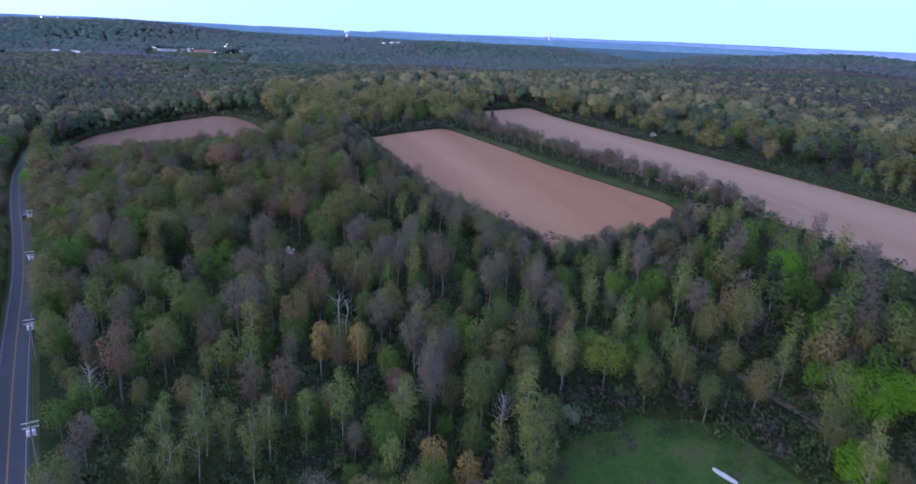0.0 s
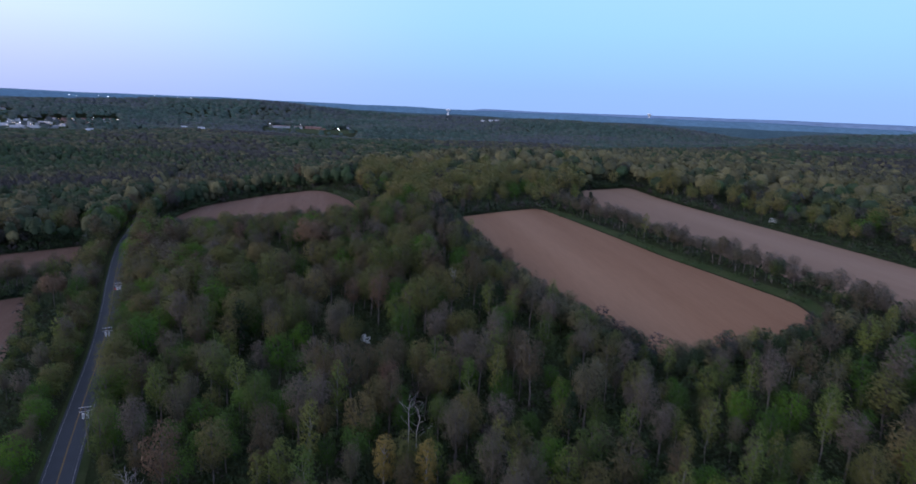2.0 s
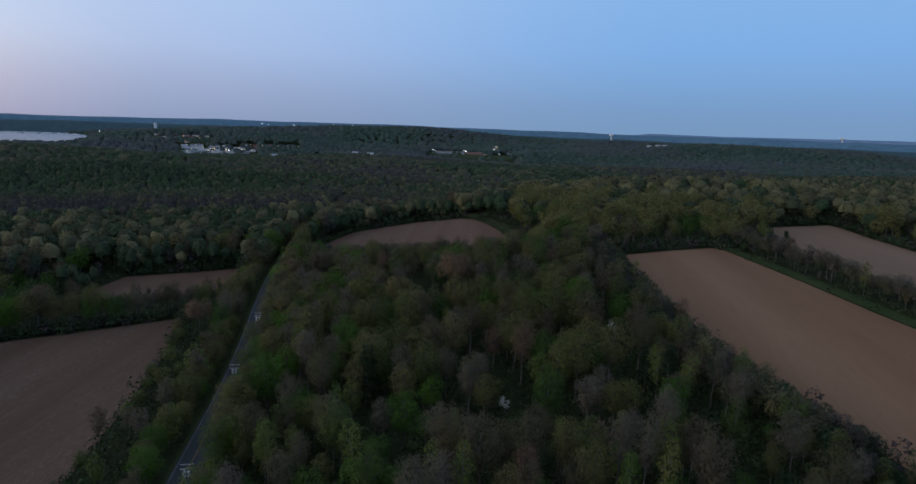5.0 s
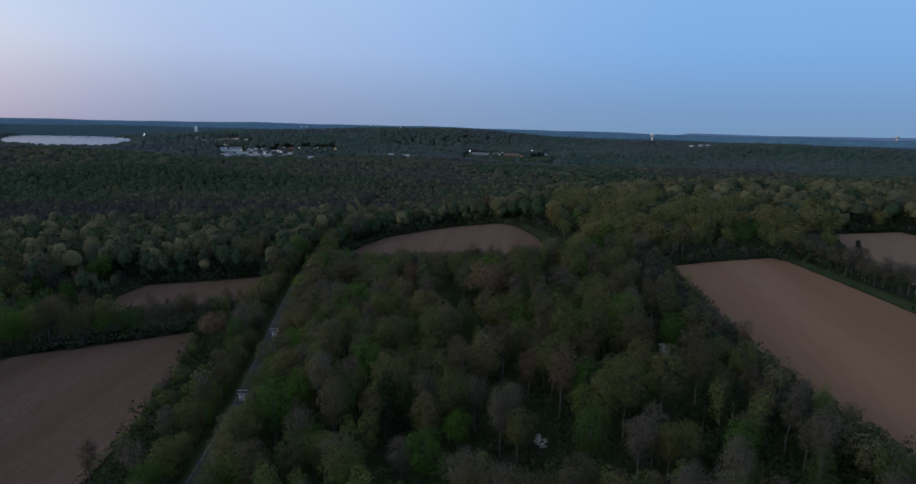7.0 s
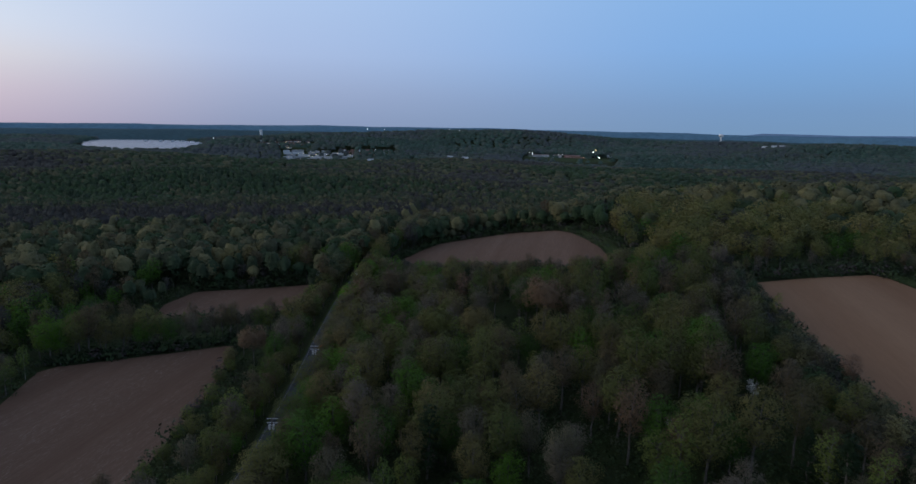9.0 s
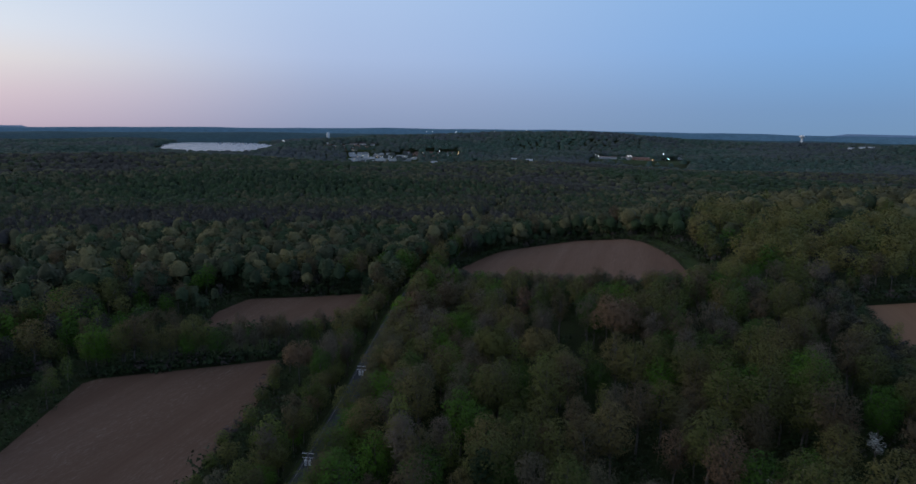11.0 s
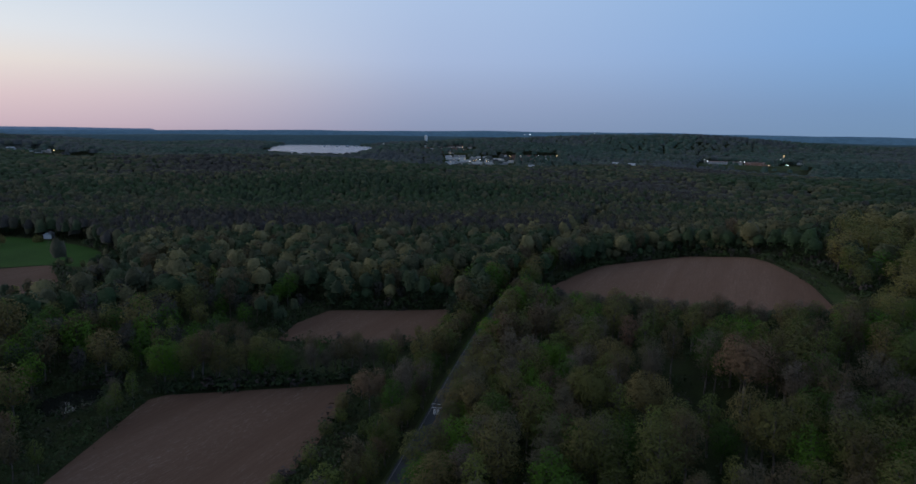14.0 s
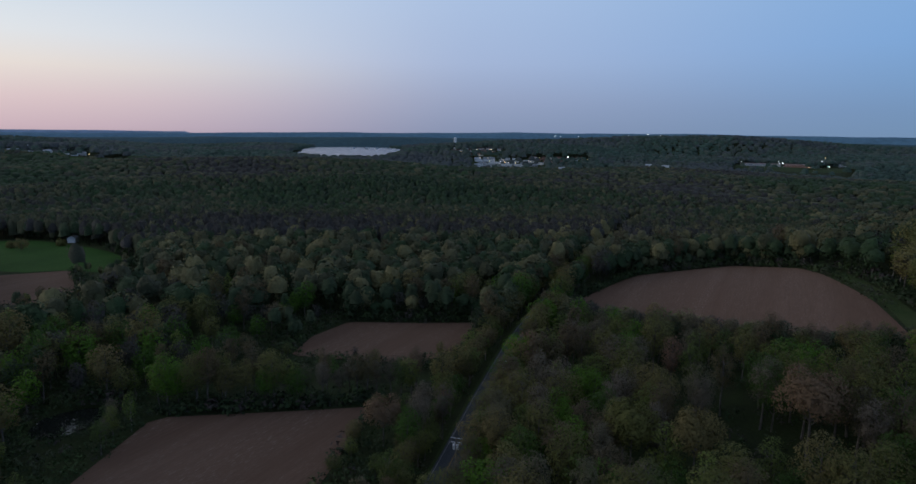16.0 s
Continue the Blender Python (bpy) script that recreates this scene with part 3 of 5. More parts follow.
BANK = {}
for kind in SPEC:
    for level in (0, 1, 2):
        for k in range(5):
            v, f, lv = grow(kind, level)
            if level == 2:
                BANK[kind, level, k] = (None, None, lv)
            else:
                BANK[kind, level, k] = (sheet(kind + "_trunk", v, f, WOOD.get(kind, M_BARK)), sheet(kind + "_crown", lv[0], loose(lv[0]), LEAF[kind], True, lv[1]), lv)

LABEL = {
    "budding_tree": "tall bare hardwood with greyish-pink budding twigs",
    "oak_tree": "hardwood with thin olive-yellow spring leaves",
    "maple_tree": "full round tree with fresh green spring leaves",
    "ash_tree": "slender tree with sparse young green leaves",
    "aspen_tree": "slender pale-barked tree with yellow-green young leaves",
    "hickory_tree": "tall narrow hardwood in tan and olive bud",
    "beech_tree": "broad beech with pale yellow-olive spring leaves on the hill",
    "birch_tree": "slim birch with pale trunk and hanging light-green leaves",
    "pine_tree": "dark green conifer standing among bare hardwoods",
}


def open_land(x, y, margin=0.0, roads=True):
    """Where no tree stands."""
    hit = np.zeros(np.shape(x), bool)
    for poly in (*FIELDS.values(), MEADOW, LAWN, POND, STRIP_EAST, STRIP_NORTH):
        if margin:
            a = np.array(poly, float)
            mid = a.mean(0)
            d = a - mid
            poly = [tuple(q) for q in mid + d * (1 + margin / np.linalg.norm(d, axis=1))[:, None]]
        hit |= inside(poly, x, y)
    for p in ROAD_LINE if roads else ():
        hit |= (np.abs(y - p.y) < 4.5) & (x - p.x > -5.2) & (x - p.x < (7.5 if p.y < 200 else 7.0))
    return hit


def scatter(x0, x1, y0, y1, step):
    xs, ys = np.meshgrid(np.arange(x0, x1, step), np.arange(y0, y1, step))
    xs = xs + (np.arange(xs.shape[0]) % 2)[:, None] * step * 0.5
    xs = xs + rng.uniform(-0.42, 0.42, xs.shape) * step
    ys = ys + rng.uniform(-0.42, 0.42, ys.shape) * step
    return xs.ravel(), ys.ravel()


def stand_noise(x, y):
    """Slow change of the mix of kinds through the woods."""
    return 0.5 + 0.25 * np.sin(x / 37 + 0.7 * np.sin(y / 53)) + 0.25 * np.sin(y / 31 + 1.3 * np.sin(x / 61))


def in_view(x, y):
    """The stretch of land that the flight looks over."""
    return (x < 45 + 1.75 * y) & (x > -90 - 1.25 * y) & (y > 30 + 0.1 * np.abs(x))


tx, ty = scatter(-360, 440, 20, 560, 6.0)
thin_out = rng.random(len(tx)) < np.where((ty < 165) & (tx > -60), np.where((ty < 140) & (tx < -4), 0.6, 0.88), np.where((ty > 330) & (tx > 20) | (tx > 150), 0.5, 0.56))
near_range = in_view(tx, ty) & (np.hypot(tx + 17, ty - 70) < 480)
keep = near_range & thin_out & ~open_land(tx, ty, 1.5)
tx, ty = tx[keep], ty[keep]
order = np.argsort(np.hypot(tx + 5, ty - np.clip(ty, 40, 150)))
tx, ty = tx[order], ty[order]
mixv = stand_noise(tx, ty)
roll = rng.random(len(tx))
counts = {k: 0 for k in SPEC}
rest = []


HOLES = [(-91.5, 317, 6), (-89, 309, 5), (-87, 303, 4), (88, 74, 5), (89, 66, 5), (87, 83, 4), (1, 110, 5), (8, 107, 5), (0, 102, 4), (6, 100, 4), (54, 79, 7), (57, 83, 7), (4.5, 179, 6.5), (4, 172, 5), (37, 213, 6), (35, 206, 5), (95, 49, 9), (-13, 270, 5), (6, 124, 4), (94, 78, 5), (84, 60, 6), (-178, 222, 8), (-170, 215, 9), (-163, 208, 7)]
GREENS = [(-24, 166), (-30, 146), (-41, 145), (-34, 136), (-14, 175), (-22, 157), (-27, 152), (-29, 136), (-36, 151), (-37, 128), (-45, 118), (-40, 107), (-49, 114), (9, 89), (-2, 129)]
HEROES = GREENS + [(102, 58), (85.5, 47), (108, 55), (59.6, 88.5), (118, 97), (-91.5, 317), (39.4, 221.8), (5.4, 188.8), (48, 82.8), (-10.7, 278), (-43.6, 261.5), (-31, 261),
          (-103.2, 257), (2.7, 118), (10.7, 115.5), (15, 75.2), (20, 71), (9.5, 130.8), (32.4, 83.7), (-43.5, 117.8)]


def field_gap(x, y):
    """Distance to the nearest ploughed field's outline, roughly."""
    best = 1e9
    for key in ("F1", "F2", "F3", "F4", "F5", "F6"):
        poly = FIELDS[key]
        for (x0, y0), (x1, y1) in zip(poly, poly[1:] + poly[:1]):
            dx, dy = x1 - x0, y1 - y0
            t = min(1.0, max(0.0, ((x - x0) * dx + (y - y0) * dy) / (dx * dx + dy * dy)))
            best = min(best, math.hypot(x - x0 - t * dx, y - y0 - t * dy))
    return best


def seen(x, y):
    """The wedge of country that the flight looks over, with a margin."""
    return (x < 30 + 1.66 * (y + 13)) & (x > -70 - 2.0 * np.maximum(y - 120, -80)) & (x > -900 - 1.9 * np.maximum(y - 500, -300))


def plant(kind, x, y, scale, near, label="", fat=1.0):
    if open_land(np.array([x]), np.array([y]), 0.5, False)[0]:
        return None
    trunk, crown, _ = BANK[kind, 0 if near else 1, int(rng.integers(0, 5))]
    tree = new(kind)
    part("trunk", trunk, tree)
    part("crown", crown, tree)
    tree.matrix_world = pose(x, y, ground_z(x, y) - 0.1, 0, 0, rng.uniform(0, 360)) @ Matrix.Diagonal((scale * fat * rng.uniform(0.88, 1.12), scale * fat * rng.uniform(0.88, 1.12), scale, 1))
    return tagged(tree, label or LABEL[kind], "tree", "trees of the wood")


for x, y, m, q in zip(tx, ty, mixv, roll):
    if min(math.hypot(x - a, y - b) for a, b in HEROES) < 4.5 or any(math.hypot(x - a, y - b) < r for a, b, r in HOLES) or (-42 < x < -8 and 60 < y < 103):
        continue
    gap = field_gap(x, y)
    if y < 175 and x > -62:
        shares = (0.22, 0.14, 0.19, 0.12, 0.15, 0.17) if m > 0.5 or x < 15 and y > 110 else (0.12, 0.12, 0.24, 0.22, 0.2, 0.09)
    elif y > 330 and x > 20:
        shares = (0.07, 0.58, 0.12, 0.1, 0.08, 0.05)
    elif y > 190 and x > -60:
        shares = (0.17, 0.27, 0.15, 0.18, 0.04, 0.18)
    elif x < -85:
        shares = (0.15, 0.26, 0.22, 0.24, 0.04, 0.07)
    else:
        shares = (0.26, 0.2, 0.18, 0.12, 0.09, 0.14)
    kind, total = "pine_tree" if q > 0.99 else "budding_tree", 0.0
    for name, share in zip(("budding_tree", "oak_tree", "ash_tree", "maple_tree", "aspen_tree", "hickory_tree"), shares):
        total += share
        if q < total:
            kind = name
            break
    fat = 1.18 if x < -85 else 1.16 if y > 200 else 1.1 if y > 165 else 1.0
    near = (-75 < x < 95 and y < 285) or (-70 < x < 40 and y < 340) or math.hypot(x + 130, y - 240) < 45
    scale = rng.uniform(0.7, 1.1) if y > 175 else rng.uniform(0.55, 1.12)
    if y < 175 and x > -62 and kind in ("oak_tree", "maple_tree"):
        scale *= 0.8 if kind == "oak_tree" else 0.72
    if (y > 330 and x > 20 or x > 150) and kind != "pine_tree":
        kind = "beech_tree" if kind == "oak_tree" or kind == "hickory_tree" else kind
        fat, scale = (1.4 if kind in ("beech_tree", "maple_tree") else 1.55), scale * 0.86
    behind = y - (242 + (x + 169) * 0.68)
    hedge = -172 < x < -108 and 0 < behind and y < 322
    slim = 190 < y < 300 and -125 < x < -80 and gap < 15 and behind < 0
    if hedge:
        if behind < 18:
            continue
        scale, fat = rng.uniform(0.28, 0.4), 1.3
    before = y < 350 if x > -60 else y < 400
    if before and gap < 42 and not hedge:
        scale *= min(1.0, rng.uniform(0.42, 0.6) + gap / 75)
        if gap < 14 and kind in ("oak_tree", "maple_tree"):
            kind = "budding_tree" if x > 0 else "ash_tree"
    if 240 < y < 372 and -95 < x < 40 and gap < 75:
        scale = min(0.95, rng.uniform(0.58, 0.68) + gap / 110 if x < -14 else rng.uniform(0.32, 0.4) + gap / 62)
        kind = "ash_tree" if kind in ("aspen_tree", "pine_tree") else kind
    if slim:
        scale, fat = rng.uniform(0.3, 0.42), 1.5
        kind = "oak_tree" if kind in ("budding_tree", "aspen_tree", "pine_tree") else kind
    if gap < 4 and -100 < x < 20 and 330 < y < 500:
        continue
    if (y > 440 and -135 < x < 60) or (y > 335 and x < -110):
        scale, fat = rng.uniform(0.82, 1.06), 1.2
        kind = ("oak_tree", "maple_tree", "ash_tree")[int(rng.integers(0, 3))] if kind in ("aspen_tree", "pine_tree", "budding_tree") else kind
    if -395 < x < -280 and -61 < math.degrees(math.atan2(x + 20, y - 134)) < -54:
        scale *= 0.45
    if gap < 6 and x > 40 and y < 330 and scale < 0.8:
        continue
    if counts[kind] >= {"budding_tree": 210, "ash_tree": 250, "oak_tree": 250, "maple_tree": 270}.get(kind, 230):
        rest.append((kind, x, y, scale, fat))
        continue
    counts[kind] += 1
    plant(kind, x, y, scale, near, fat=fat)

# an even edge of smaller trees before the northern field
for p in resample([(22, 338), (-4, 338), (-30, 339), (-60, 352), (-90, 368)], 3.0):
    for off in (0.0, 4.0):
        kind = ("oak_tree", "ash_tree", "hickory_tree", "budding_tree", "maple_tree")[int(rng.integers(0, 5))]
        rest.append((kind, p.x + rng.uniform(-1.2, 1.2), p.y - off + rng.uniform(-1.2, 1.2), rng.uniform(0.52, 0.62) * (0.62 if p.x > -14 else 1.0) + off * 0.01, 1.45))
# leafy lower trees along the rear of the two far fields
for line in ([(-92, 462), (-84, 468), (-62, 484), (-40, 498), (-22, 484), (-6, 466)], [(-180, 343), (-150, 357), (-122, 368)]):
    for p in resample(line, 4.2):
        kind = ("oak_tree", "ash_tree", "maple_tree", "maple_tree", "budding_tree")[int(rng.integers(0, 5))]
        rest.append((kind, p.x + rng.uniform(-1.5, 1.5), p.y + rng.uniform(-1.0, 2.5), rng.uniform(0.4, 0.72), rng.uniform(1.2, 1.5)))
# the tall row behind the bushes of the near western field
for k in range(17):
    for off in (6.5, 12.0)[:1 + k % 2]:
        x = -171 + 3.7 * k + rng.uniform(-1.4, 1.4)
        if k < 9:
            kind = ("maple_tree", "ash_tree", "oak_tree", "hickory_tree", "oak_tree")[int(rng.integers(0, 5))]
        else:
            kind = ("budding_tree", "hickory_tree", "budding_tree", "hickory_tree", "ash_tree")[int(rng.integers(0, 5))]
        plant(kind, x, 242 + (x + 169) * 0.68 + off + rng.uniform(-1, 1), rng.uniform(0.62, 1.05) if k < 9 else rng.uniform(0.45, 0.82), True, fat=rng.uniform(1.05, 1.3))

# rows of smaller trees: the hedge between two fields, and both sides of the road
HEDGE = resample([(119, 327), (125, 280), (133.5, 223), (145.5, 166), (144, 140)], 3.4)
for k, p in enumerate(HEDGE):
    for side in (0.0, 4.0):
        x, y, scale, fat = p.x + side + rng.uniform(-1.3, 1.3), p.y + rng.uniform(-1.7, 1.7), rng.uniform(0.38, 0.6), rng.uniform(1.2, 1.7)
        if rng.random() < 0.7:
            plant("budding_tree", x, y, scale, False, "small bare tree with greyish-pink twigs in a hedge", fat)
        else:
            rest.append(("ash_tree", x, y, scale * 0.9, fat))
for p in ROAD_LINE:
    if 100 < p.y < 480:
        if rng.random() < 0.92:
            kind = ("oak_tree", "ash_tree", "oak_tree", "hickory_tree", "maple_tree")[int(rng.integers(0, 5))]
            plant(kind, p.x - rng.uniform(6.2, 8.4), p.y, rng.uniform(0.42, 0.58) if 185 < p.y < 300 else rng.uniform(0.45, 0.82), p.y < 300, fat=rng.uniform(1.3, 1.65))
        if p.y > 165 and not 306 < p.y < 326 and rng.random() < 0.92:
            kind = ("hickory_tree", "ash_tree", "maple_tree", "oak_tree")[int(rng.integers(0, 4))]
            plant(kind, p.x + rng.uniform(6.6, 9.0), p.y, rng.uniform(0.6, 0.86), p.y < 300, fat=1.4)

EDGE = resample([(58, 318), (57, 300), (58, 256), (61, 224), (66, 196), (77, 154), (82, 146), (100, 144), (132, 143)], 2.6)
for p in EDGE:
    for off in (0.0, 3.5, 7.0):
        kind = ("budding_tree", "ash_tree", "hickory_tree", "budding_tree", "oak_tree", "maple_tree")[int(rng.integers(0, 6))]
        west = 1.0 if p.x < 80 else 0.3
        rest.append((kind, p.x - off * west + rng.uniform(-1.2, 1.2), p.y - off * (1.1 - west) + rng.uniform(-1.2, 1.2), rng.uniform(0.28, 0.46) + off * 0.02, 1.2))

TONE = {"budding_tree": (0.0, 0.3), "aspen_tree": (0.5, 0.7), "hickory_tree": (0.3, 0.6), "oak_tree": (0.36, 0.6), "ash_tree": (0.62, 0.74), "maple_tree": (0.72, 0.9), "beech_tree": (0.46, 0.62), "birch_tree": (0.7, 0.8), "pine_tree": (0.96, 1.0)}


def woods(name, blocks, tones, mat, label):
    """Blocks of (vertices, triangles, normals), one tone for each vertex, joined into one mesh."""
    at, fs = 0, []
    for v, f, _ in blocks:
        fs.append(f + at)
        at += len(v)
    me = sheet(name, np.concatenate([v for v, _, _ in blocks]), np.concatenate(fs), mat, True, np.concatenate([n for _, _, n in blocks]))
    a = me.attributes.new("tone", "FLOAT", "POINT")
    a.data.foreach_set("value", np.concatenate(tones).astype(np.float32))
    return tagged(new(name, me), label, "woods", kind="stuff")


def domes(x, y, top, R, deep, sides, rings, rough=0.1, lift=0.5):
    """Lumpy crowns: a rounded cap of rings under a crest, each pushed in and out."""
    n = len(x)
    th = np.linspace(1.9 / (rings + 1), 1.9, rings)
    ph = np.arange(sides) * 2 * math.pi / sides
    lobe = rng.uniform(0, 6.28, (2, n, 1, 1))
    push = 1 + rng.normal(size=(n, rings, sides)) * rough + 0.16 * np.sin(3 * ph[None, None, :] + 2.2 * th[None, :, None] + lobe[0]) + 0.1 * np.sin(4.4 * th[None, :, None] + lobe[1])
    turn = rng.uniform(0, 6.28, n)
    sx = np.sin(th)[None, :, None] * push * np.cos(ph[None, None, :] + turn[:, None, None])
    sy = np.sin(th)[None, :, None] * push * np.sin(ph[None, None, :] + turn[:, None, None])
    sz = np.cos(th)[None, :, None] * push
    v = np.empty((n, 1 + rings * sides, 3))
    v[:, 0] = np.stack([x + rng.normal(size=n) * R * 0.08, y + rng.normal(size=n) * R * 0.08, top], 1)
    v[:, 1:, 0] = (x[:, None, None] + R[:, None, None] * sx).reshape(n, -1)
    v[:, 1:, 1] = (y[:, None, None] + R[:, None, None] * sy).reshape(n, -1)
    v[:, 1:, 2] = ((top - deep)[:, None, None] + deep[:, None, None] * sz).reshape(n, -1)
    nv = np.empty_like(v)
    nv[:, 0] = (0, 0, 1)
    nv[:, 1:] = np.stack([sx, sy, sz], -1).reshape(n, -1, 3) / np.stack([R, R, deep], 1)[:, None, :]
    nv = unit(unit(nv) + (0, 0, lift) + rng.normal(size=nv.shape) * 0.2)
    f = [(0, 1 + k, 1 + (k + 1) % sides) for k in range(sides)]
    for q in range(rings - 1):
        for k in range(sides):
            a, b = 1 + q * sides + k, 1 + q * sides + (k + 1) % sides
            f += [(a, a + sides, b + sides), (a, b + sides, b)]
    f = np.array(f)
    faces = (f[None] + (np.arange(n) * v.shape[1])[:, None, None]).reshape(-1, 3)
    return (v.reshape(-1, 3), faces, nv.reshape(-1, 3)), v.shape[1]


blocks, tones = [], []
for kind, x, y, scale, fat in rest:
    z = ground_z(x, y)
    close = math.hypot(x + 5, y - min(max(y, 40), 150)) < 235
    lv, nv = BANK[kind, 1 if close else 2, int(rng.integers(0, 5))][2]
    w = rng.uniform(0, 6.28)
    ca, sa = math.cos(w) * scale * fat, math.sin(w) * scale * fat
    v = np.stack([lv[:, 0] * ca - lv[:, 1] * sa + x, lv[:, 0] * sa + lv[:, 1] * ca + y, lv[:, 2] * scale + z], 1)
    lo, hi = TONE[kind]
    tone = rng.uniform(lo, hi)
    w = np.array(((math.cos(w), math.sin(w), 0), (-math.sin(w), math.cos(w), 0), (0, 0, 1)))
    blocks.append((v, loose(v), nv @ w))
    tones.append(np.full(len(v), tone))
    if kind not in ("budding_tree", "pine_tree") and not close:
        p = SPEC[kind]
        crown, k = domes(np.array([x]), np.array([y]), np.array([z + p["h"] * scale * 0.93]), np.array([p["r"] * scale * fat * 0.8]), np.array([p["h"] * scale * 0.28]), 7, 3)
        blocks.append(crown)
        tones.append(np.full(k, tone))
    stem = np.array(((0.22, 0, 0), (-0.22, 0, 0), (0, 0, 14.0), (0, 0.22, 0), (0, -0.22, 0), (0, 0, 14.0))) * scale + (x, y, z)
    blocks.append((stem, loose(stem), np.tile((0.0, -1.0, 0.2), (6, 1))))
    tones.append(np.full(6, 0.02))
woods("woodland", blocks, tones, M_WOODS, "mixed spring woodland of budding and leafing trees")


def tree_tones(x, y):
    n = len(x)
    m = stand_noise(x * 0.35, y * 0.35) * 0.7 + stand_noise(x + 80, y) * 0.3
    q = np.clip(rng.random(n) * 0.42 + (m - 0.5) * 0.95 + 0.3, 0.05, 0.95)
    q = np.where((q > 0.5) & (q < 0.65), np.where(rng.random(n) < 0.5, q - 0.2, q + 0.14), q)
    q = np.where(rng.random(n) < 1.1 * bell(x, y, -270, 460, 10, 150, 110), rng.uniform(0.0, 0.2, n), q)
    hill = bell(x, y, 170, 455, 25, 360, 210)
    return np.where(rng.random(n) < hill * 1.2, rng.uniform(0.4, 0.62, n), q)


def crowns(x, y, per, size, radius, height, sides, rings, squash=0.85, core=1.0, lift=0.5):
    """Many trees at once: a lumpy crown each, some loose sprays on it, and a stem."""
    n = len(x)
    z = land(x, y)
    h = height * rng.uniform(0.86, 1.08, n)
    R = radius * rng.uniform(0.6, 1.3, n)
    q = tree_tones(x, y)
    crown, k = domes(x, y, z + h * (0.5 + 0.5 * core), R * core, np.minimum(R * squash * rng.uniform(0.9, 1.3, n), h * 0.7), sides, rings, 0.1, lift)
    blocks, tones = [crown], [np.repeat(q, k)]
    if per:
        d = rng.normal(size=(n, per, 3))
        d[:, :, 2] = np.abs(d[:, :, 2]) - 0.3
        d /= np.linalg.norm(d, axis=2)[:, :, None]
        pts = d * R[:, None, None] * rng.uniform(0.66, 1.12, (n, per))[:, :, None] * (1.0, 1.0, squash) + np.stack([x, y, z + h - R * squash], 1)[:, None, :]
        lv, nv = leaves(pts.reshape(-1, 3), size, d.reshape(-1, 3) + (0, 0, 0.3), 1.1, lift=0.6)
        blocks.append((lv, loose(lv), nv))
        tones.append(np.repeat(q, per * 3))
        foot = np.stack([x, y, z - 0.3], 1)
        st = np.stack([foot + (0.35, 0, 0), foot - (0.35, 0, 0), np.stack([x, y, z + h * 0.7], 1)], 1).reshape(-1, 3)
        blocks.append((st, loose(st), np.tile((0.0, -1.0, 0.2), (len(st), 1))))
        tones.append(np.full(len(st), 0.02))
    return blocks, tones


def bushes(x, y, per, size, radius, height):
    n = len(x)
    d = rng.normal(size=(n, per, 3))
    d[:, :, 2] = np.abs(d[:, :, 2]) - 0.2
    d /= np.linalg.norm(d, axis=2)[:, :, None]
    R = radius * rng.uniform(0.7, 1.3, n)
    pts = d * R[:, None, None] * rng.uniform(0.75, 1.05, (n, per))[:, :, None] + np.stack([x, y, land(x, y) + height * rng.uniform(0.6, 1.1, n) - R * 0.9], 1)[:, None, :]
    return leaves(pts.reshape(-1, 3), size, d.reshape(-1, 3) + (0, 0, 0.4), 1.1)


# no trees on the far settlements' ground


def bearing(x, y):
    """Degrees east of north and distance, from the end of the flight."""
    return np.degrees(np.arctan2(x + 20, y - 134)), np.hypot(x + 20, y - 134)


def from_bearing(az, dist):
    return -20 + dist * math.sin(radians(az)), 134 + dist * math.cos(radians(az))


CLEAR = [(-3.9, 4.8, 1500, 1690), (-26.0, -19.4, 1455, 1606), (-28.0, -23.0, 1640, 1740), (-20.9, -15.2, 1560, 1626), (-3.7, 4.4, 1690, 1850), (3.3, 4.9, 1900, 2030),
         (-62.6, -57.0, 1480, 1690), (-58.6, -54.2, 1370, 1560), (-27.9, -27.0, 1860, 1925), (-38.5, -31.0, 2790, 2850)]


def cleared(x, y):
    az, dist = bearing(x, y)
    hit = np.zeros(np.shape(x), bool)
    for a0, a1, d0, d1 in CLEAR:
        hit |= (az > a0) & (az < a1) & (dist > d0) & (dist < d1)
    return hit


mx, my = scatter(-1000, 1100, 60, 1050, 6.9)
r = np.hypot(mx + 17, my - 70)
keep = seen(mx, my) & (my > 60) & (r < 950) & ~(in_view(mx, my) & (r < 480) & (mx > -360) & (mx < 440) & (my < 560)) & ~open_land(mx, my, 2.5)
mx, my = mx[keep], my[keep]
far = np.hypot(mx + 20, my - 134) > 620
woods("woodland", *crowns(mx[~far], my[~far], 56, 1.0, 4.5, 17.5, 7, 4, 1.3, 0.76), M_WOODS, "spring woodland farther off, crowns close together")
woods("woodland", *crowns(mx[far], my[far], 14, 1.5, 4.8, 17.5, 6, 3, 1.0, 0.86), M_WOODS, "spring woodland on low ground before the hills")
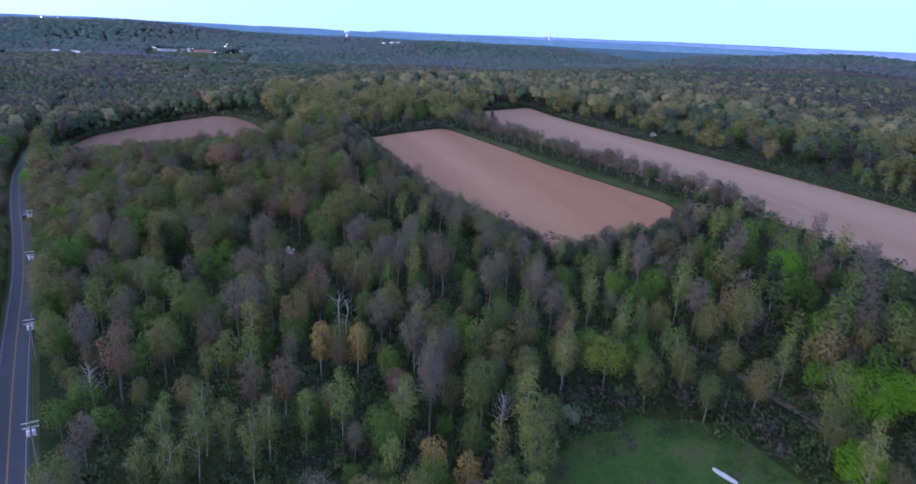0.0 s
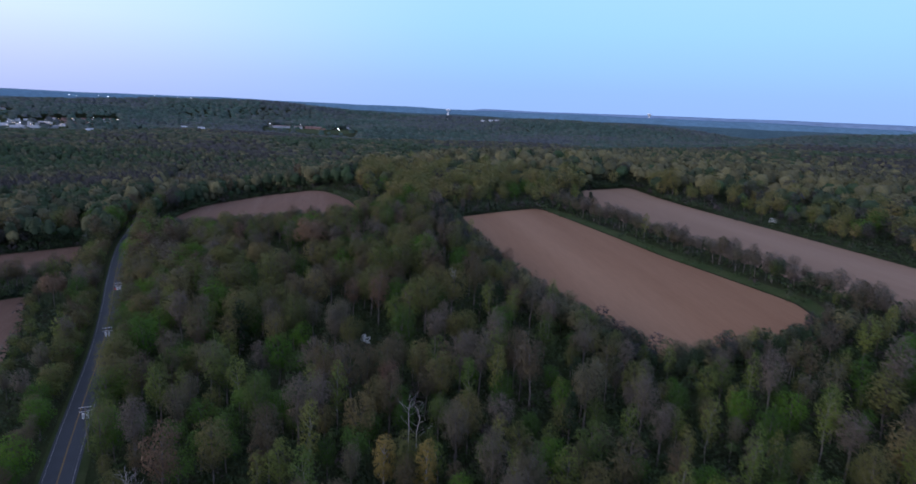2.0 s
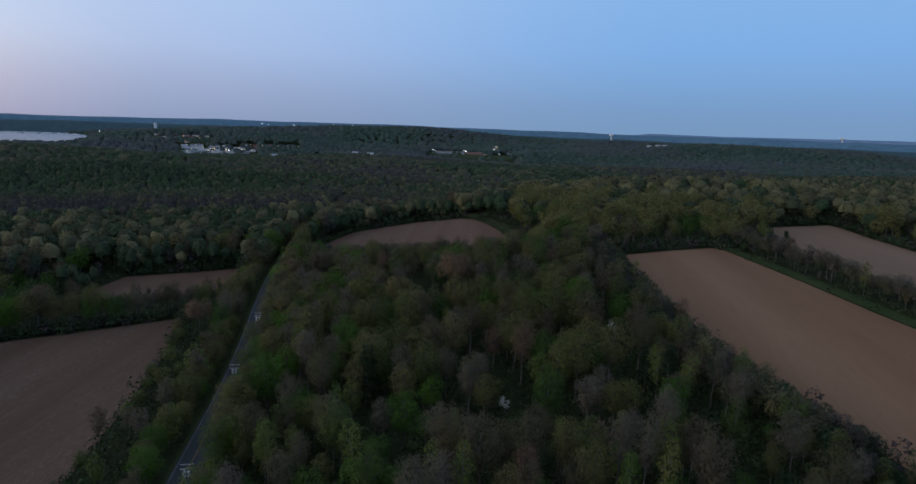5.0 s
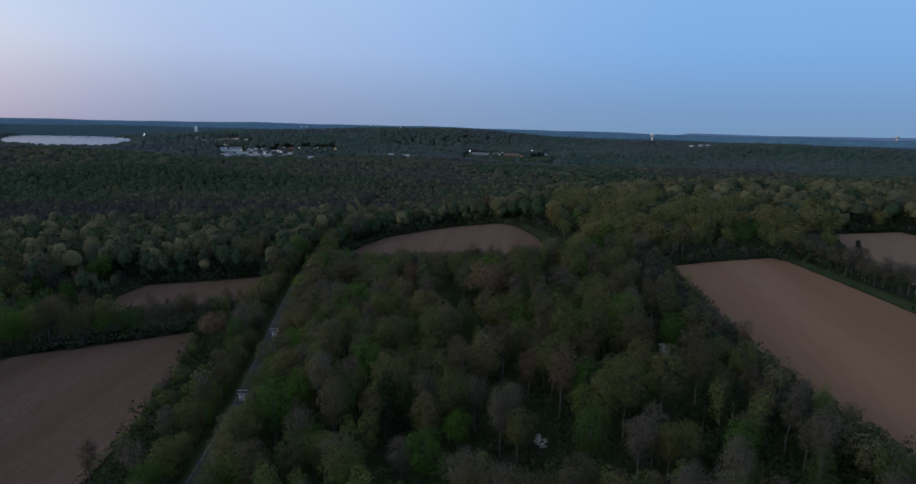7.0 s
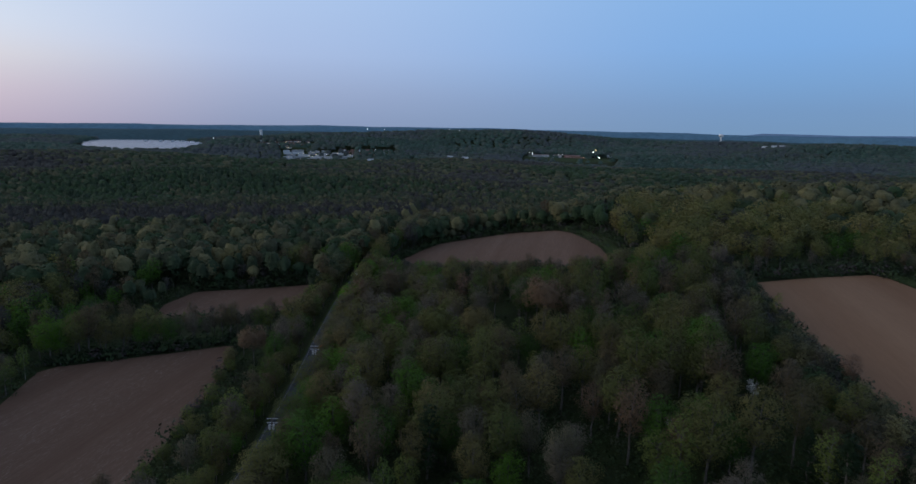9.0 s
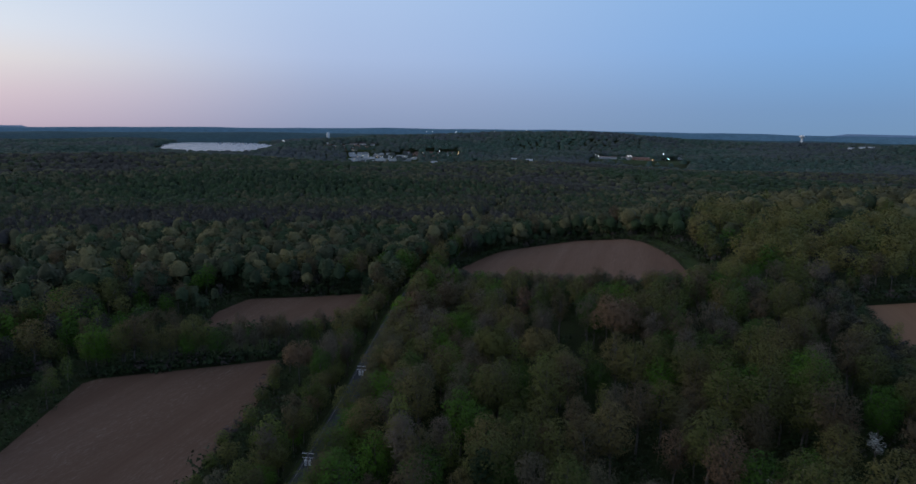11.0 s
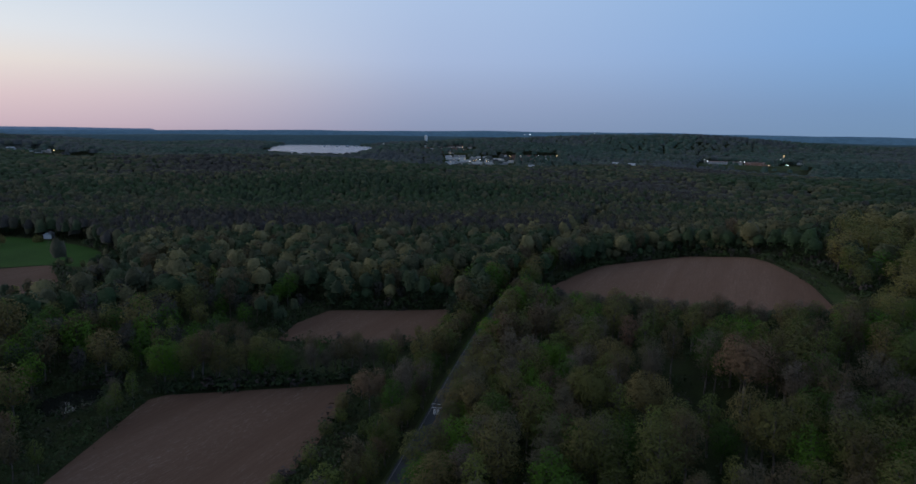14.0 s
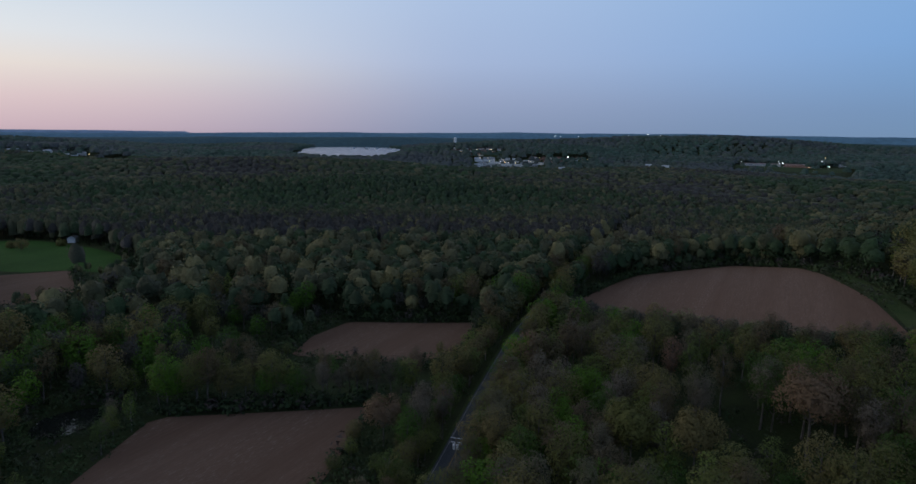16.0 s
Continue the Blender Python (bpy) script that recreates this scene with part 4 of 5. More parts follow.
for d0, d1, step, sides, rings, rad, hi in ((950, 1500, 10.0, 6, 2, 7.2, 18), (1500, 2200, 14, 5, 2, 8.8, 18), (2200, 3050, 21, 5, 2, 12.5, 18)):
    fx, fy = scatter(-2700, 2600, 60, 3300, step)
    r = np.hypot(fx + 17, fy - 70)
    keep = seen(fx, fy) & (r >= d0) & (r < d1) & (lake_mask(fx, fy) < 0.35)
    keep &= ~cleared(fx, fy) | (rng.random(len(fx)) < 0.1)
    woods("far_woodland", *crowns(fx[keep], fy[keep], 0, 1, rad, hi, sides, rings, 0.62, 1.0, 1.1), M_WOODS if d0 < 1000 else M_HAZED_WOODS, "distant spring woods over low hills")

# undergrowth: low bushes on the floor of the wood, thicker along its edges
ux, uy = scatter(-230, 260, 30, 520, 2.7)
edge = open_land(ux, uy, 7.0)
share = np.where((uy < 175) & (ux > -60), np.where(uy < 110, 0.95, 0.75), np.where(uy < 260, 0.5, 0.2)) + 0.3 * (stand_noise(ux * 2, uy * 2) > 0.55)
keep = in_view(ux, uy) & ~open_land(ux, uy, 0.3) & (edge | ((uy < 400) & (rng.random(len(ux)) < share)))
lv, nv = bushes(ux[keep], uy[keep], 30, 0.75, 2.0, 3.6)
woods("undergrowth", [(lv, loose(lv), nv)], [rng.uniform(0, 1, keep.sum()).repeat(90)], M_SHRUB, "low green bushes and brambles under the trees")

gx, gy = scatter(-60, 150, 40, 185, 5.2)
keep = in_view(gx, gy) & ~open_land(gx, gy, 2.0) & (rng.random(len(gx)) < 0.6)
lv, nv = bushes(gx[keep], gy[keep], 90, 0.6, 2.1, 6.5)
woods("saplings", [(lv, loose(lv), nv)], [rng.choice((0.1, 0.5, 0.7, 0.75, 1.0), keep.sum()).repeat(270)], M_SHRUB, "young leafy saplings crowded under the taller trees")

hx, hy = scatter(14, 128, 24, 112, 3.4)
keep = ~open_land(hx, hy, 1.5) & (open_land(hx, hy, 13.0) | (hx > 84) & (hy < 90)) & (rng.random(len(hx)) < 0.75)
for a, b, gap in ((102, 58, 6.5), (85.5, 47, 5.5), (92, 70, 5.0), (91, 80, 5.0), (88, 76, 5.0), (89, 66, 5.0), (94, 61, 5.0), (95, 50, 5.0), (48, 82, 5.0), (32.4, 83.7, 3.0)):
    keep &= np.hypot(hx - a, hy - b) > gap
lv, nv = bushes(hx[keep], hy[keep], 80, 0.58, 2.5, 6.0)
woods("tall_shrubs", [(lv, loose(lv), nv)], [rng.choice((0.2, 0.5, 0.75, 0.95, 1.0), keep.sum()).repeat(240)], M_SHRUB, "tall mixed shrubs crowding round the clearing")
hx, hy = scatter(-420, 240, 190, 520, 3.4)
keep = ~open_land(hx, hy, 0.6) & (open_land(hx, hy - 7, 0.0, False) | open_land(hx - 6, hy, 0.0, False) & (hx > 0)) & ~open_land(hx, hy + 9, 0.0, False) & in_view(hx, hy) & ((hx < -60) | (hy > 300))
lv, nv = bushes(hx[keep], hy[keep], 34, 1.15, 2.6, 5.0)
woods("tall_shrubs", [(lv, loose(lv), nv)], [rng.choice((0.1, 0.3, 0.6, 1.0), keep.sum()).repeat(102)], M_SHRUB, "dense shrubs along the far edges of fields")
sx, sy = scatter(24, 100, 28, 90, 1.5)
fringe = open_land(sx, sy, 0.0) & ~(open_land(sx + 4, sy, 0.0) & open_land(sx, sy + 5, 0.0) & open_land(sx - 4, sy, 0.0))
keep = inside(LAWN, sx, sy) & ((fringe & (rng.random(len(sx)) < 0.8)) | (rng.random(len(sx)) < 0.02 + np.clip((sx - 66) / 16, 0, 0.75) + np.clip((40 - sy) / 30, 0, 0.3)))
lv, nv = bushes(sx[keep], sy[keep], 18, 0.42, 0.95, 1.3)
woods("scrub", [(lv, loose(lv), nv)], [rng.choice((0.3, 0.75, 1.0, 1.0), keep.sum()).repeat(54)], M_SHRUB, "low brown and green scrub spreading over the clearing")

# ---------------------------------------------------------------- distant ridges


def ridge(name, dist, az0, az1, top, low, seed, mat, label, east=0.0, rugged=0.12):
    """A long low hill far off, with a front slope, a crest and a back slope."""
    az = np.radians(np.linspace(az0, az1, 160))
    wob = sum(a * np.sin(f * az + seed * k) for k, (a, f) in enumerate(((0.35, 9), (0.28, 23), (0.2, 47), (0.1, 101)), 1))
    fall = np.clip(np.minimum(np.arange(160), np.arange(160)[::-1]) / 24, 0, 1)
    west = np.clip((-20 - np.degrees(az)) / 35, 0, 1)
    crest = (top + (low - top) * west + east * np.clip((np.degrees(az) - 22) / 18, 0, 1)) * (1 + rugged * wob) * fall - 40 * (1 - fall)
    rows = []
    for d, h in ((-260, 0.0), (-150, 0.55), (-60, 0.9), (0, 1.0), (150, 0.0)):
        rows.append(np.stack([-17 + (dist + d) * np.sin(az), 70 + (dist + d) * np.cos(az), -30 + (crest + 30) * h], 1))
    v = np.concatenate(rows)
    f = [(k * 160 + j, k * 160 + j + 1, (k + 1) * 160 + j + 1, (k + 1) * 160 + j) for k in range(4) for j in range(159)]
    return tagged(new(name, sheet(name, v, f, mat)), label, "hill", kind="structure")


# haze put into the ridge colours: bluer and paler with distance
M_RIDGE_NEAR = patchy("hazed_ridge_woods", [(0.3, (0.0553, 0.106, 0.127)), (0.7, (0.0723, 0.13, 0.147))], 0.006, 0.05, bump=0.8, dist=6.0)
M_RIDGE_MID = patchy("haze_blue_ridge", [(0.3, (0.107, 0.21, 0.294)), (0.7, (0.131, 0.247, 0.333))], 0.004, 0.03, bump=0.6, dist=6.0)
M_RIDGE_FAR = patchy("pale_haze_ridge", [(0.3, (0.2, 0.3, 0.44)), (0.7, (0.23, 0.33, 0.47))], 0.003, 0.02, bump=0.4, dist=6.0)
ridge("backdrop_ridge", 3450, -100, 75, 46, 30, 1.0, M_RIDGE_NEAR, "low wooded hill far off in the dusk, tinted with haze")
ridge("backdrop_ridge", 3900, -100, 75, 76, 44, 2.3, M_RIDGE_MID, "long hill on the horizon, coloured blue as haze", 0, 0.08)
ridge("backdrop_ridge", 4500, -70, -46, 53, 53, 3.1, M_RIDGE_FAR, "mountain on the horizon, coloured pale blue as haze", 0, 0.06)
ridge("backdrop_ridge", 4450, 4, 80, 83, 83, 4.2, M_RIDGE_FAR, "hill on the horizon, coloured pale blue as haze", 18, 0.03)

# ---------------------------------------------------------------- single trees that stand out


def lone_tree(name, x, y, h, r, mat, wood, label, n=2200, size=0.5, limbs=9, low=0.25, tall=0.8):
    """A tree with a crown of its own shape: clumps at the ends of its limbs."""
    tree = new(name)
    verts, faces = [], []
    knots = [np.array((rng.normal() * 0.15 * f, rng.normal() * 0.15 * f, h * f)) for f in (0, 0.3, 0.6, 0.9)]
    for k in range(3):
        tube(verts, faces, knots[k], knots[k + 1], (0.22, 0.17, 0.1)[k], (0.17, 0.1, 0.03)[k], 7)
    mid = h - r * tall
    ends = []
    for k in range(limbs * 2):
        w, v = k * 2.4 + rng.uniform(-0.3, 0.3), -0.7 + 1.6 * (k + rng.random()) / (limbs * 2)
        reach = r * 0.72 * math.sqrt(max(0.05, 1 - min(1.0, abs(v)) ** 2)) * rng.uniform(0.8, 1.15)
        end = np.array((math.cos(w) * reach, math.sin(w) * reach, mid + v * r * tall * 0.8))
        at = knots[0] + (knots[3] - knots[0]) * max(low, min(0.85, (end[2] - reach * 0.7) / h))
        tube(verts, faces, at, end, 0.07, 0.015, 4)
        ends.append(end)
    part("trunk", sheet("trunk", verts, faces, wood), tree)
    lv = clumped(ends, r * 0.38, int(n * 1.5), size * 0.78, np.array((0, 0, mid - 0.25 * r)))
    part("crown", sheet("crown", lv[0], loose(lv[0]), mat, True, lv[1]), tree)
    tree.matrix_world = pose(x, y, ground_z(x, y) - 0.1)
    return tagged(tree, label, "tree")


def snag(name, x, y, h, label, twigs=26, bare=0.4):
    """A dead tree: pale trunk with bare forked branches."""
    tree = new(name)
    verts, faces = [], []
    knots = [np.array((rng.normal() * 0.25, rng.normal() * 0.25, h * f)) for f in (0, 0.3, 0.55, 0.8, 1.0)]
    rad = (0.2, 0.17, 0.13, 0.08, 0.03)
    for k in range(4):
        tube(verts, faces, knots[k], knots[k + 1], rad[k], rad[k + 1], 7)
    for k in range(twigs):
        f = bare + (0.96 - bare) * (k + rng.random()) / twigs
        seg = min(3, int(f / 0.26))
        at = knots[seg] + (knots[seg + 1] - knots[seg]) * min(1, max(0, (h * f - knots[seg][2]) / (knots[seg + 1][2] - knots[seg][2])))
        w = k * 2.4 + rng.normal() * 0.3
        ln = h * 0.22 * (1.25 - f)
        mid = at + np.array((math.cos(w), math.sin(w), 0.8)) * ln
        bv, bf = [], []
        tube(bv, bf, at, mid, 0.05, 0.028, 4)
        for _ in range(3):
            end = mid + np.array((math.cos(w) + rng.normal() * 0.5, math.sin(w) + rng.normal() * 0.5, 1.1)) * ln * 0.7
            tube(bv, bf, mid, end, 0.024, 0.006, 3)
        part("branch", sheet("branch", bv, bf, M_PALE_BARK), tree)
    part("trunk", sheet("trunk", verts, faces, M_PALE_BARK), tree)
    tree.matrix_world = pose(x, y, ground_z(x, y) - 0.1)
    return tagged(tree, label, "tree")


M_BRIGHT = foliage("bright_green_leaves", [(0.0, (0.0804, 0.204, 0.0112)), (1.0, (0.103, 0.233, 0.0134))])
M_FRESH = foliage("low_maple_leaves", [(0.0, (0.0584, 0.119, 0.0226)), (1.0, (0.0877, 0.162, 0.0282))])
M_YELLOW = foliage("yellow_green_leaves", [(0.0, (0.254, 0.192, 0.0572)), (1.0, (0.294, 0.223, 0.0635))])
M_TAN = foliage("tan_leaves", [(0.0, (0.179, 0.125, 0.0847)), (1.0, (0.211, 0.141, 0.0847))])
M_SILVER = foliage("silver_green_leaves", [(0.0, (0.16, 0.22, 0.13)), (1.0, (0.2, 0.26, 0.16))])
for x, y, h, r in ((102, 58, 11.5, 6.2), (85.5, 47, 9.0, 4.8), (108, 55, 11.0, 4.8)):
    lone_tree("maple_tree", x, y, h, r, M_BRIGHT, M_BARK, "dense round maple in bright fresh green by the clearing", 5200, 0.46, 14, 0.2, 0.95)
lone_tree("maple_tree", 59.6, 88.5, 14, 5.4, M_LIME, M_BARK, "broad light-green maple at the edge of the clearing", 3400, 0.55)
lone_tree("maple_tree", 118, 97, 15, 4.0, M_BRIGHT, M_BARK, "bright green maple half hidden by bare trees", 2400, 0.5)
lone_tree("maple_tree", -91.5, 317, 12, 5.0, M_BRIGHT, M_BARK, "bright green maple beside the road", 2600, 0.5)
lone_tree("cherry_tree", 39.4, 221.8, 9.5, 1.5, M_BLOSSOM, M_BARK, "small tree in white blossom among bare trees", 300, 0.34, 5, 0.2, 1.7)
lone_tree("cherry_tree", 5.4, 188.8, 6.4, 1.6, M_BLOSSOM, M_BARK, "low tree in white blossom inside the wood", 300, 0.36, 4, 0.2, 1.1)
lone_tree("cherry_tree", 20.0, 210.0, 8.0, 1.3, M_BLOSSOM, M_BARK, "thin tree with few white blossoms", 160, 0.35)
lone_tree("cherry_tree", 208, 266, 4.6, 2.0, M_BLOSSOM, M_BARK, "white blossoming bush tree at the far side of a field", 170, 0.4)
lone_tree("willow_bush", 48, 82.8, 4.5, 2.4, M_SILVER, M_BARK, "silvery green bush at the edge of the clearing", 900, 0.4)
lone_tree("willow_bush", 81, 78, 2.4, 1.4, M_SILVER, M_BARK, "small silvery bush beside the dirt track", 350, 0.35)
lone_tree("oak_tree", -10.7, 278, 20.5, 6.6, M_TAN, M_BARK, "broad oak with a rounded tan spring crown", 4200, 0.6)
lone_tree("oak_tree", -43.6, 261.5, 19, 5.4, M_OLIVE, M_BARK, "round olive-green oak in the wood", 3400, 0.6)
lone_tree("oak_tree", -31, 261, 18.5, 5.2, M_OLIVE, M_BARK, "round olive-green oak in the wood", 3400, 0.6)
lone_tree("oak_tree", -103.2, 257, 13.5, 4.6, M_TAN, M_BARK, "tan-leaved oak between field and road", 2800, 0.55)
for x, y, h, r in ((2.7, 118, 17, 2.3), (10.7, 115.5, 16, 2.4), (15, 75.2, 13.5, 2.7), (20, 71, 11.5, 2.6)):
    lone_tree("poplar_tree", x, y, h, r, M_YELLOW, M_PALE_BARK, "slim poplar with yellow-green spring leaves", 1700, 0.42, 13, 0.15, 2.9)
for x, y in ((-30, 98.6), (-22.6, 100), (-18.6, 96.7), (-14.7, 88.3), (-33.5, 90.3), (-28, 87.7), (-11.5, 93), (-24, 92)):
    plant("birch_tree", x, y, rng.uniform(0.95, 1.2), True)
for x, y in GREENS:
    lone_tree("maple_tree", x, y, rng.uniform(9, 12), rng.uniform(2.8, 3.8), M_FRESH, M_BARK, "small maple in fresh green low in the wood", 1000, 0.5, 9, 0.15, 0.95)
for x, y, h, r in ((-459, 366, 8.0, 4.2), (-455, 389, 5.0, 3.6), (-475, 368, 5.0, 3.0)):
    lone_tree("willow_bush", x, y, h, r, M_OLIVE, M_BARK, "lone rounded bush standing in the green meadow", 700, 0.8, 9, 0.1, 0.9)
# bushes along the back edge of the near western field
M_BUSH = foliage("bush_leaves", [(0.0, (0.0285, 0.0467, 0.0242)), (1.0, (0.0427, 0.0638, 0.0339))])
for k in range(26):
    x = -170 + 2.05 * k + rng.uniform(-0.5, 0.5)
    bush = lone_tree("hedge_bush", x, 242 + (x + 169) * 0.68 + 4.0 + rng.uniform(-0.8, 0.8), rng.uniform(2.6, 3.8), rng.uniform(1.5, 2.1), M_BUSH, M_BARK,
                     "dense dark green bush along the field edge", 260, 0.55, 5, 0.1)
    tagged(bush, category="bush", group="bushes along the field")
snag("dead_tree", 9.5, 130.8, 16, "dead bare tree with a pale weathered trunk", 9, 0.7)
snag("dead_tree", 32.4, 83.7, 11, "leafless grey-white dead tree by the clearing", 34)
snag("bare_tree", -43.5, 117.8, 14, "pale bare tree near the roadside", 22, 0.45)
snag("dead_tree", 11.5, 131.8, 13, "broken pale dead trunk with few branches", 10)

# fallen pale trunks on the floor of the wood
for x, y, w, ln in ((-36, 88, 20, 13), (-27, 84.5, -8, 10)):
    v, f = [], []
    pts = [np.array((ln * u - ln / 2, 0.25 * math.sin(3 * u), 0.0)) for u in (0, 0.35, 0.7, 1)]
    for k in range(3):
        tube(v, f, pts[k], pts[k + 1], 0.2 - 0.05 * k, 0.15 - 0.05 * k, 7)
    for k in range(5):
        at = pts[1] + (pts[3] - pts[1]) * k / 5
        tube(v, f, at, at + np.array((0.8, (-1) ** k * 0.9, 0.5)), 0.05, 0.01, 4)
    log = new("fallen_log", sheet("fallen_log", v, f, M_PALE_BARK))
    log.matrix_world = pose(x, y, ground_z(x, y) + 0.9, 0, 4, w)
    tagged(log, "pale fallen birch trunk lying in the undergrowth", "log")

# ---------------------------------------------------------------- utility poles and wires along the road
M_POLE = plain("weathered_pole_wood", (0.16, 0.14, 0.12), 0.85)
M_GALV = plain("grey_painted_steel", (0.5, 0.52, 0.54), 0.5, 0.2)
M_PORCELAIN = plain("brown_porcelain", (0.2, 0.19, 0.18), 0.3)
M_WIRE = plain("dark_cable", (0.04, 0.04, 0.042), 0.6)
M_WHITE = plain("white_paint", (0.72, 0.73, 0.74), 0.6)


def box(w, d, h, at=(0, 0, 0), bevel=0.0):
    bm = bmesh.new()
    bmesh.ops.create_cube(bm, size=1.0)
    for v in bm.verts:
        v.co = Vector((v.co.x * w + at[0], v.co.y * d + at[1], v.co.z * h + at[2]))
    if bevel:
        bmesh.ops.bevel(bm, geom=bm.edges[:], offset=bevel, segments=2, affect="EDGES")
    return bm


def drum(r0, r1, h, at=(0, 0, 0), n=14, bevel=0.0):
    bm = bmesh.new()
    bmesh.ops.create_cone(bm, cap_ends=True, segments=n, radius1=r0, radius2=r1, depth=h, matrix=Matrix.Translation(at))
    if bevel:
        bmesh.ops.bevel(bm, geom=[e for e in bm.edges if abs(e.verts[0].co.z - e.verts[1].co.z) < 1e-4], offset=bevel, segments=2, affect="EDGES")
    return bm


def bpart(name, bm, mat, parent, label=""):
    me = bpy.data.meshes.new(name)
    bm.normal_update()
    bm.to_mesh(me)
    bm.free()
    me.materials.append(mat)
    return part(name, me, parent, label)


def utility_pole():
    pole = new("utility_pole")
    v, f = [], []
    tube(v, f, np.array((0, 0, -0.3)), np.array((0, 0, 11.2)), 0.19, 0.12, 10)
    part("pole", sheet("pole", v, f, M_POLE), pole)
    for z in (10.9, 9.9):
        arm = bpart("crossarm", box(2.6, 0.12, 0.14, (0, 0.14, z), 0.02), M_GALV, pole, "pale grey crossarm")
        for x in (-1.15, -0.6, 0.6, 1.15):
            bpart("insulator", drum(0.07, 0.05, 0.2, (x, 0.14, z + 0.17), 8), M_PORCELAIN, arm)
    for x in (-0.42, 0.42):
        can = bpart("transformer", drum(0.3, 0.3, 1.15, (x, -0.32, 9.0), 14, 0.06), M_GALV, pole, "light grey transformer can")
        bpart("lid", drum(0.32, 0.24, 0.12, (x, -0.32, 9.63), 14), M_GALV, can)
    bpart("guard_sleeve", drum(0.2, 0.2, 1.6, (0, 0, 4.6), 10), M_POLE, pole)
    return tagged(pole, "wooden utility pole with two pale crossarms and grey transformers", "utility pole", "poles along the road")


POLES = [(-42, 57), (-51.3, 104.5), (-60.3, 151.0), (-70.0, 202.8), (-79.2, 250), (-88, 297), (-97.5, 345), (-105, 395)]
first = utility_pole()
turn_pole = 11
first.matrix_world = pose(*POLES[0], ground_z(*POLES[0]), 0, 0, turn_pole)
for x, y in POLES[1:]:
    copy_thing(first, pose(x, y, ground_z(x, y), 0, 0, turn_pole + rng.uniform(-3, 3)))
for (x0, y0), (x1, y1) in zip(POLES, POLES[1:]):
    for off, z in ((-1.15, 11.2), (0.6, 11.2), (1.15, 11.2), (0.0, 7.6)):
        v, f = [], []
        a = np.array((x0 + off * 0.98, y0 + off * 0.19, ground_z(x0, y0) + z))
        b = np.array((x1 + off * 0.98, y1 + off * 0.19, ground_z(x1, y1) + z))
        across = np.array((b[1] - a[1], a[0] - b[0], 0.0)) / math.hypot(b[0] - a[0], b[1] - a[1])
        for k in range(9):
            p = a + (b - a) * k / 8 - (0, 0, 3.2 * (k / 8) * (1 - k / 8))
            v += [p + across * 0.018, p + (0, 0, 0.018), p - across * 0.018, p - (0, 0, 0.018)]
            if k:
                f += [(4 * k - 4 + m, 4 * k - 4 + (m + 1) % 4, 4 * k + (m + 1) % 4, 4 * k + m) for m in range(4)]
        tagged(new("power_line", sheet("power_line", v, f, M_WIRE)), "thin dark overhead wire sagging between poles", "wire", "wires along the road")

# ---------------------------------------------------------------- car on the road
M_CAR = plain("dark_car_paint", (0.05, 0.055, 0.065), 0.3, 0.3)
M_GLASS = plain("dark_car_glass", (0.02, 0.022, 0.025), 0.08)
M_TYRE = plain("tyre_rubber", (0.03, 0.03, 0.03), 0.85)
M_TAIL = glow("tail_light_red", (1.0, 0.06, 0.04), 0.6)
M_HEAD = glow("head_light_white", (1.0, 0.95, 0.85), 8.0)
car = new("car")
body = bpart("body", box(1.78, 4.5, 0.62, (0, 0, 0.66), 0.12), M_CAR, car)
bm = box(1.6, 2.3, 0.55, (0, -0.25, 1.22), 0.08)
for v in bm.verts:
    if v.co.z > 1.3:
        v.co.x *= 0.82
        v.co.y = -0.25 + (v.co.y + 0.25) * 0.72
bpart("cabin", bm, M_GLASS, car, "dark glazed cabin")
bpart("roof", box(1.28, 1.5, 0.05, (0, -0.25, 1.52), 0.02), M_CAR, car)
for x in (-0.8, 0.8):
    for y in (-1.4, 1.4):
        bm = drum(0.33, 0.33, 0.22, (0, 0, 0), 16, 0.04)
        bm.transform(Matrix.Translation((x, y, 0.33)) @ Matrix.Rotation(radians(90), 4, "Y"))
        bpart("wheel", bm, M_TYRE, car)
    bpart("tail_light", box(0.34, 0.06, 0.16, (x * 0.82, -2.26, 0.8), 0.02), M_TAIL, car, "lit red tail light")
    bpart("headlight", box(0.34, 0.06, 0.14, (x * 0.82, 2.26, 0.7), 0.02), M_HEAD, car, "lit headlight")
car.matrix_world = pose(-87.3, 278, ground_z(-88.8, 278) + 0.31, 0, 0, 12.5)
tagged(car, "dark car with lit red tail lights on the road", "car")

# ---------------------------------------------------------------- boat on the clearing
bm = bmesh.new()
rings = []
for k in range(13):
    u = k / 12
    w = 0.62 * math.sin(math.pi * (0.06 + 0.88 * u)) ** 0.6
    rings.append([bm.verts.new((5.0 * u - 2.5, w * math.cos(a), 0.48 * math.sin(a) * (0.8 + 0.2 * math.sin(math.pi * u)))) for a in np.linspace(0, math.pi, 9)])
for a, b in zip(rings, rings[1:]):
    for j in range(8):
        bm.faces.new((a[j], a[j + 1], b[j + 1], b[j]))
bm.faces.new(rings[0])
bm.faces.new(rings[-1][::-1])
bmesh.ops.recalc_face_normals(bm, faces=bm.faces[:])
boat = new("boat")
bpart("hull", bm, plain("weathered_pale_paint", (0.32, 0.34, 0.37), 0.5), boat)
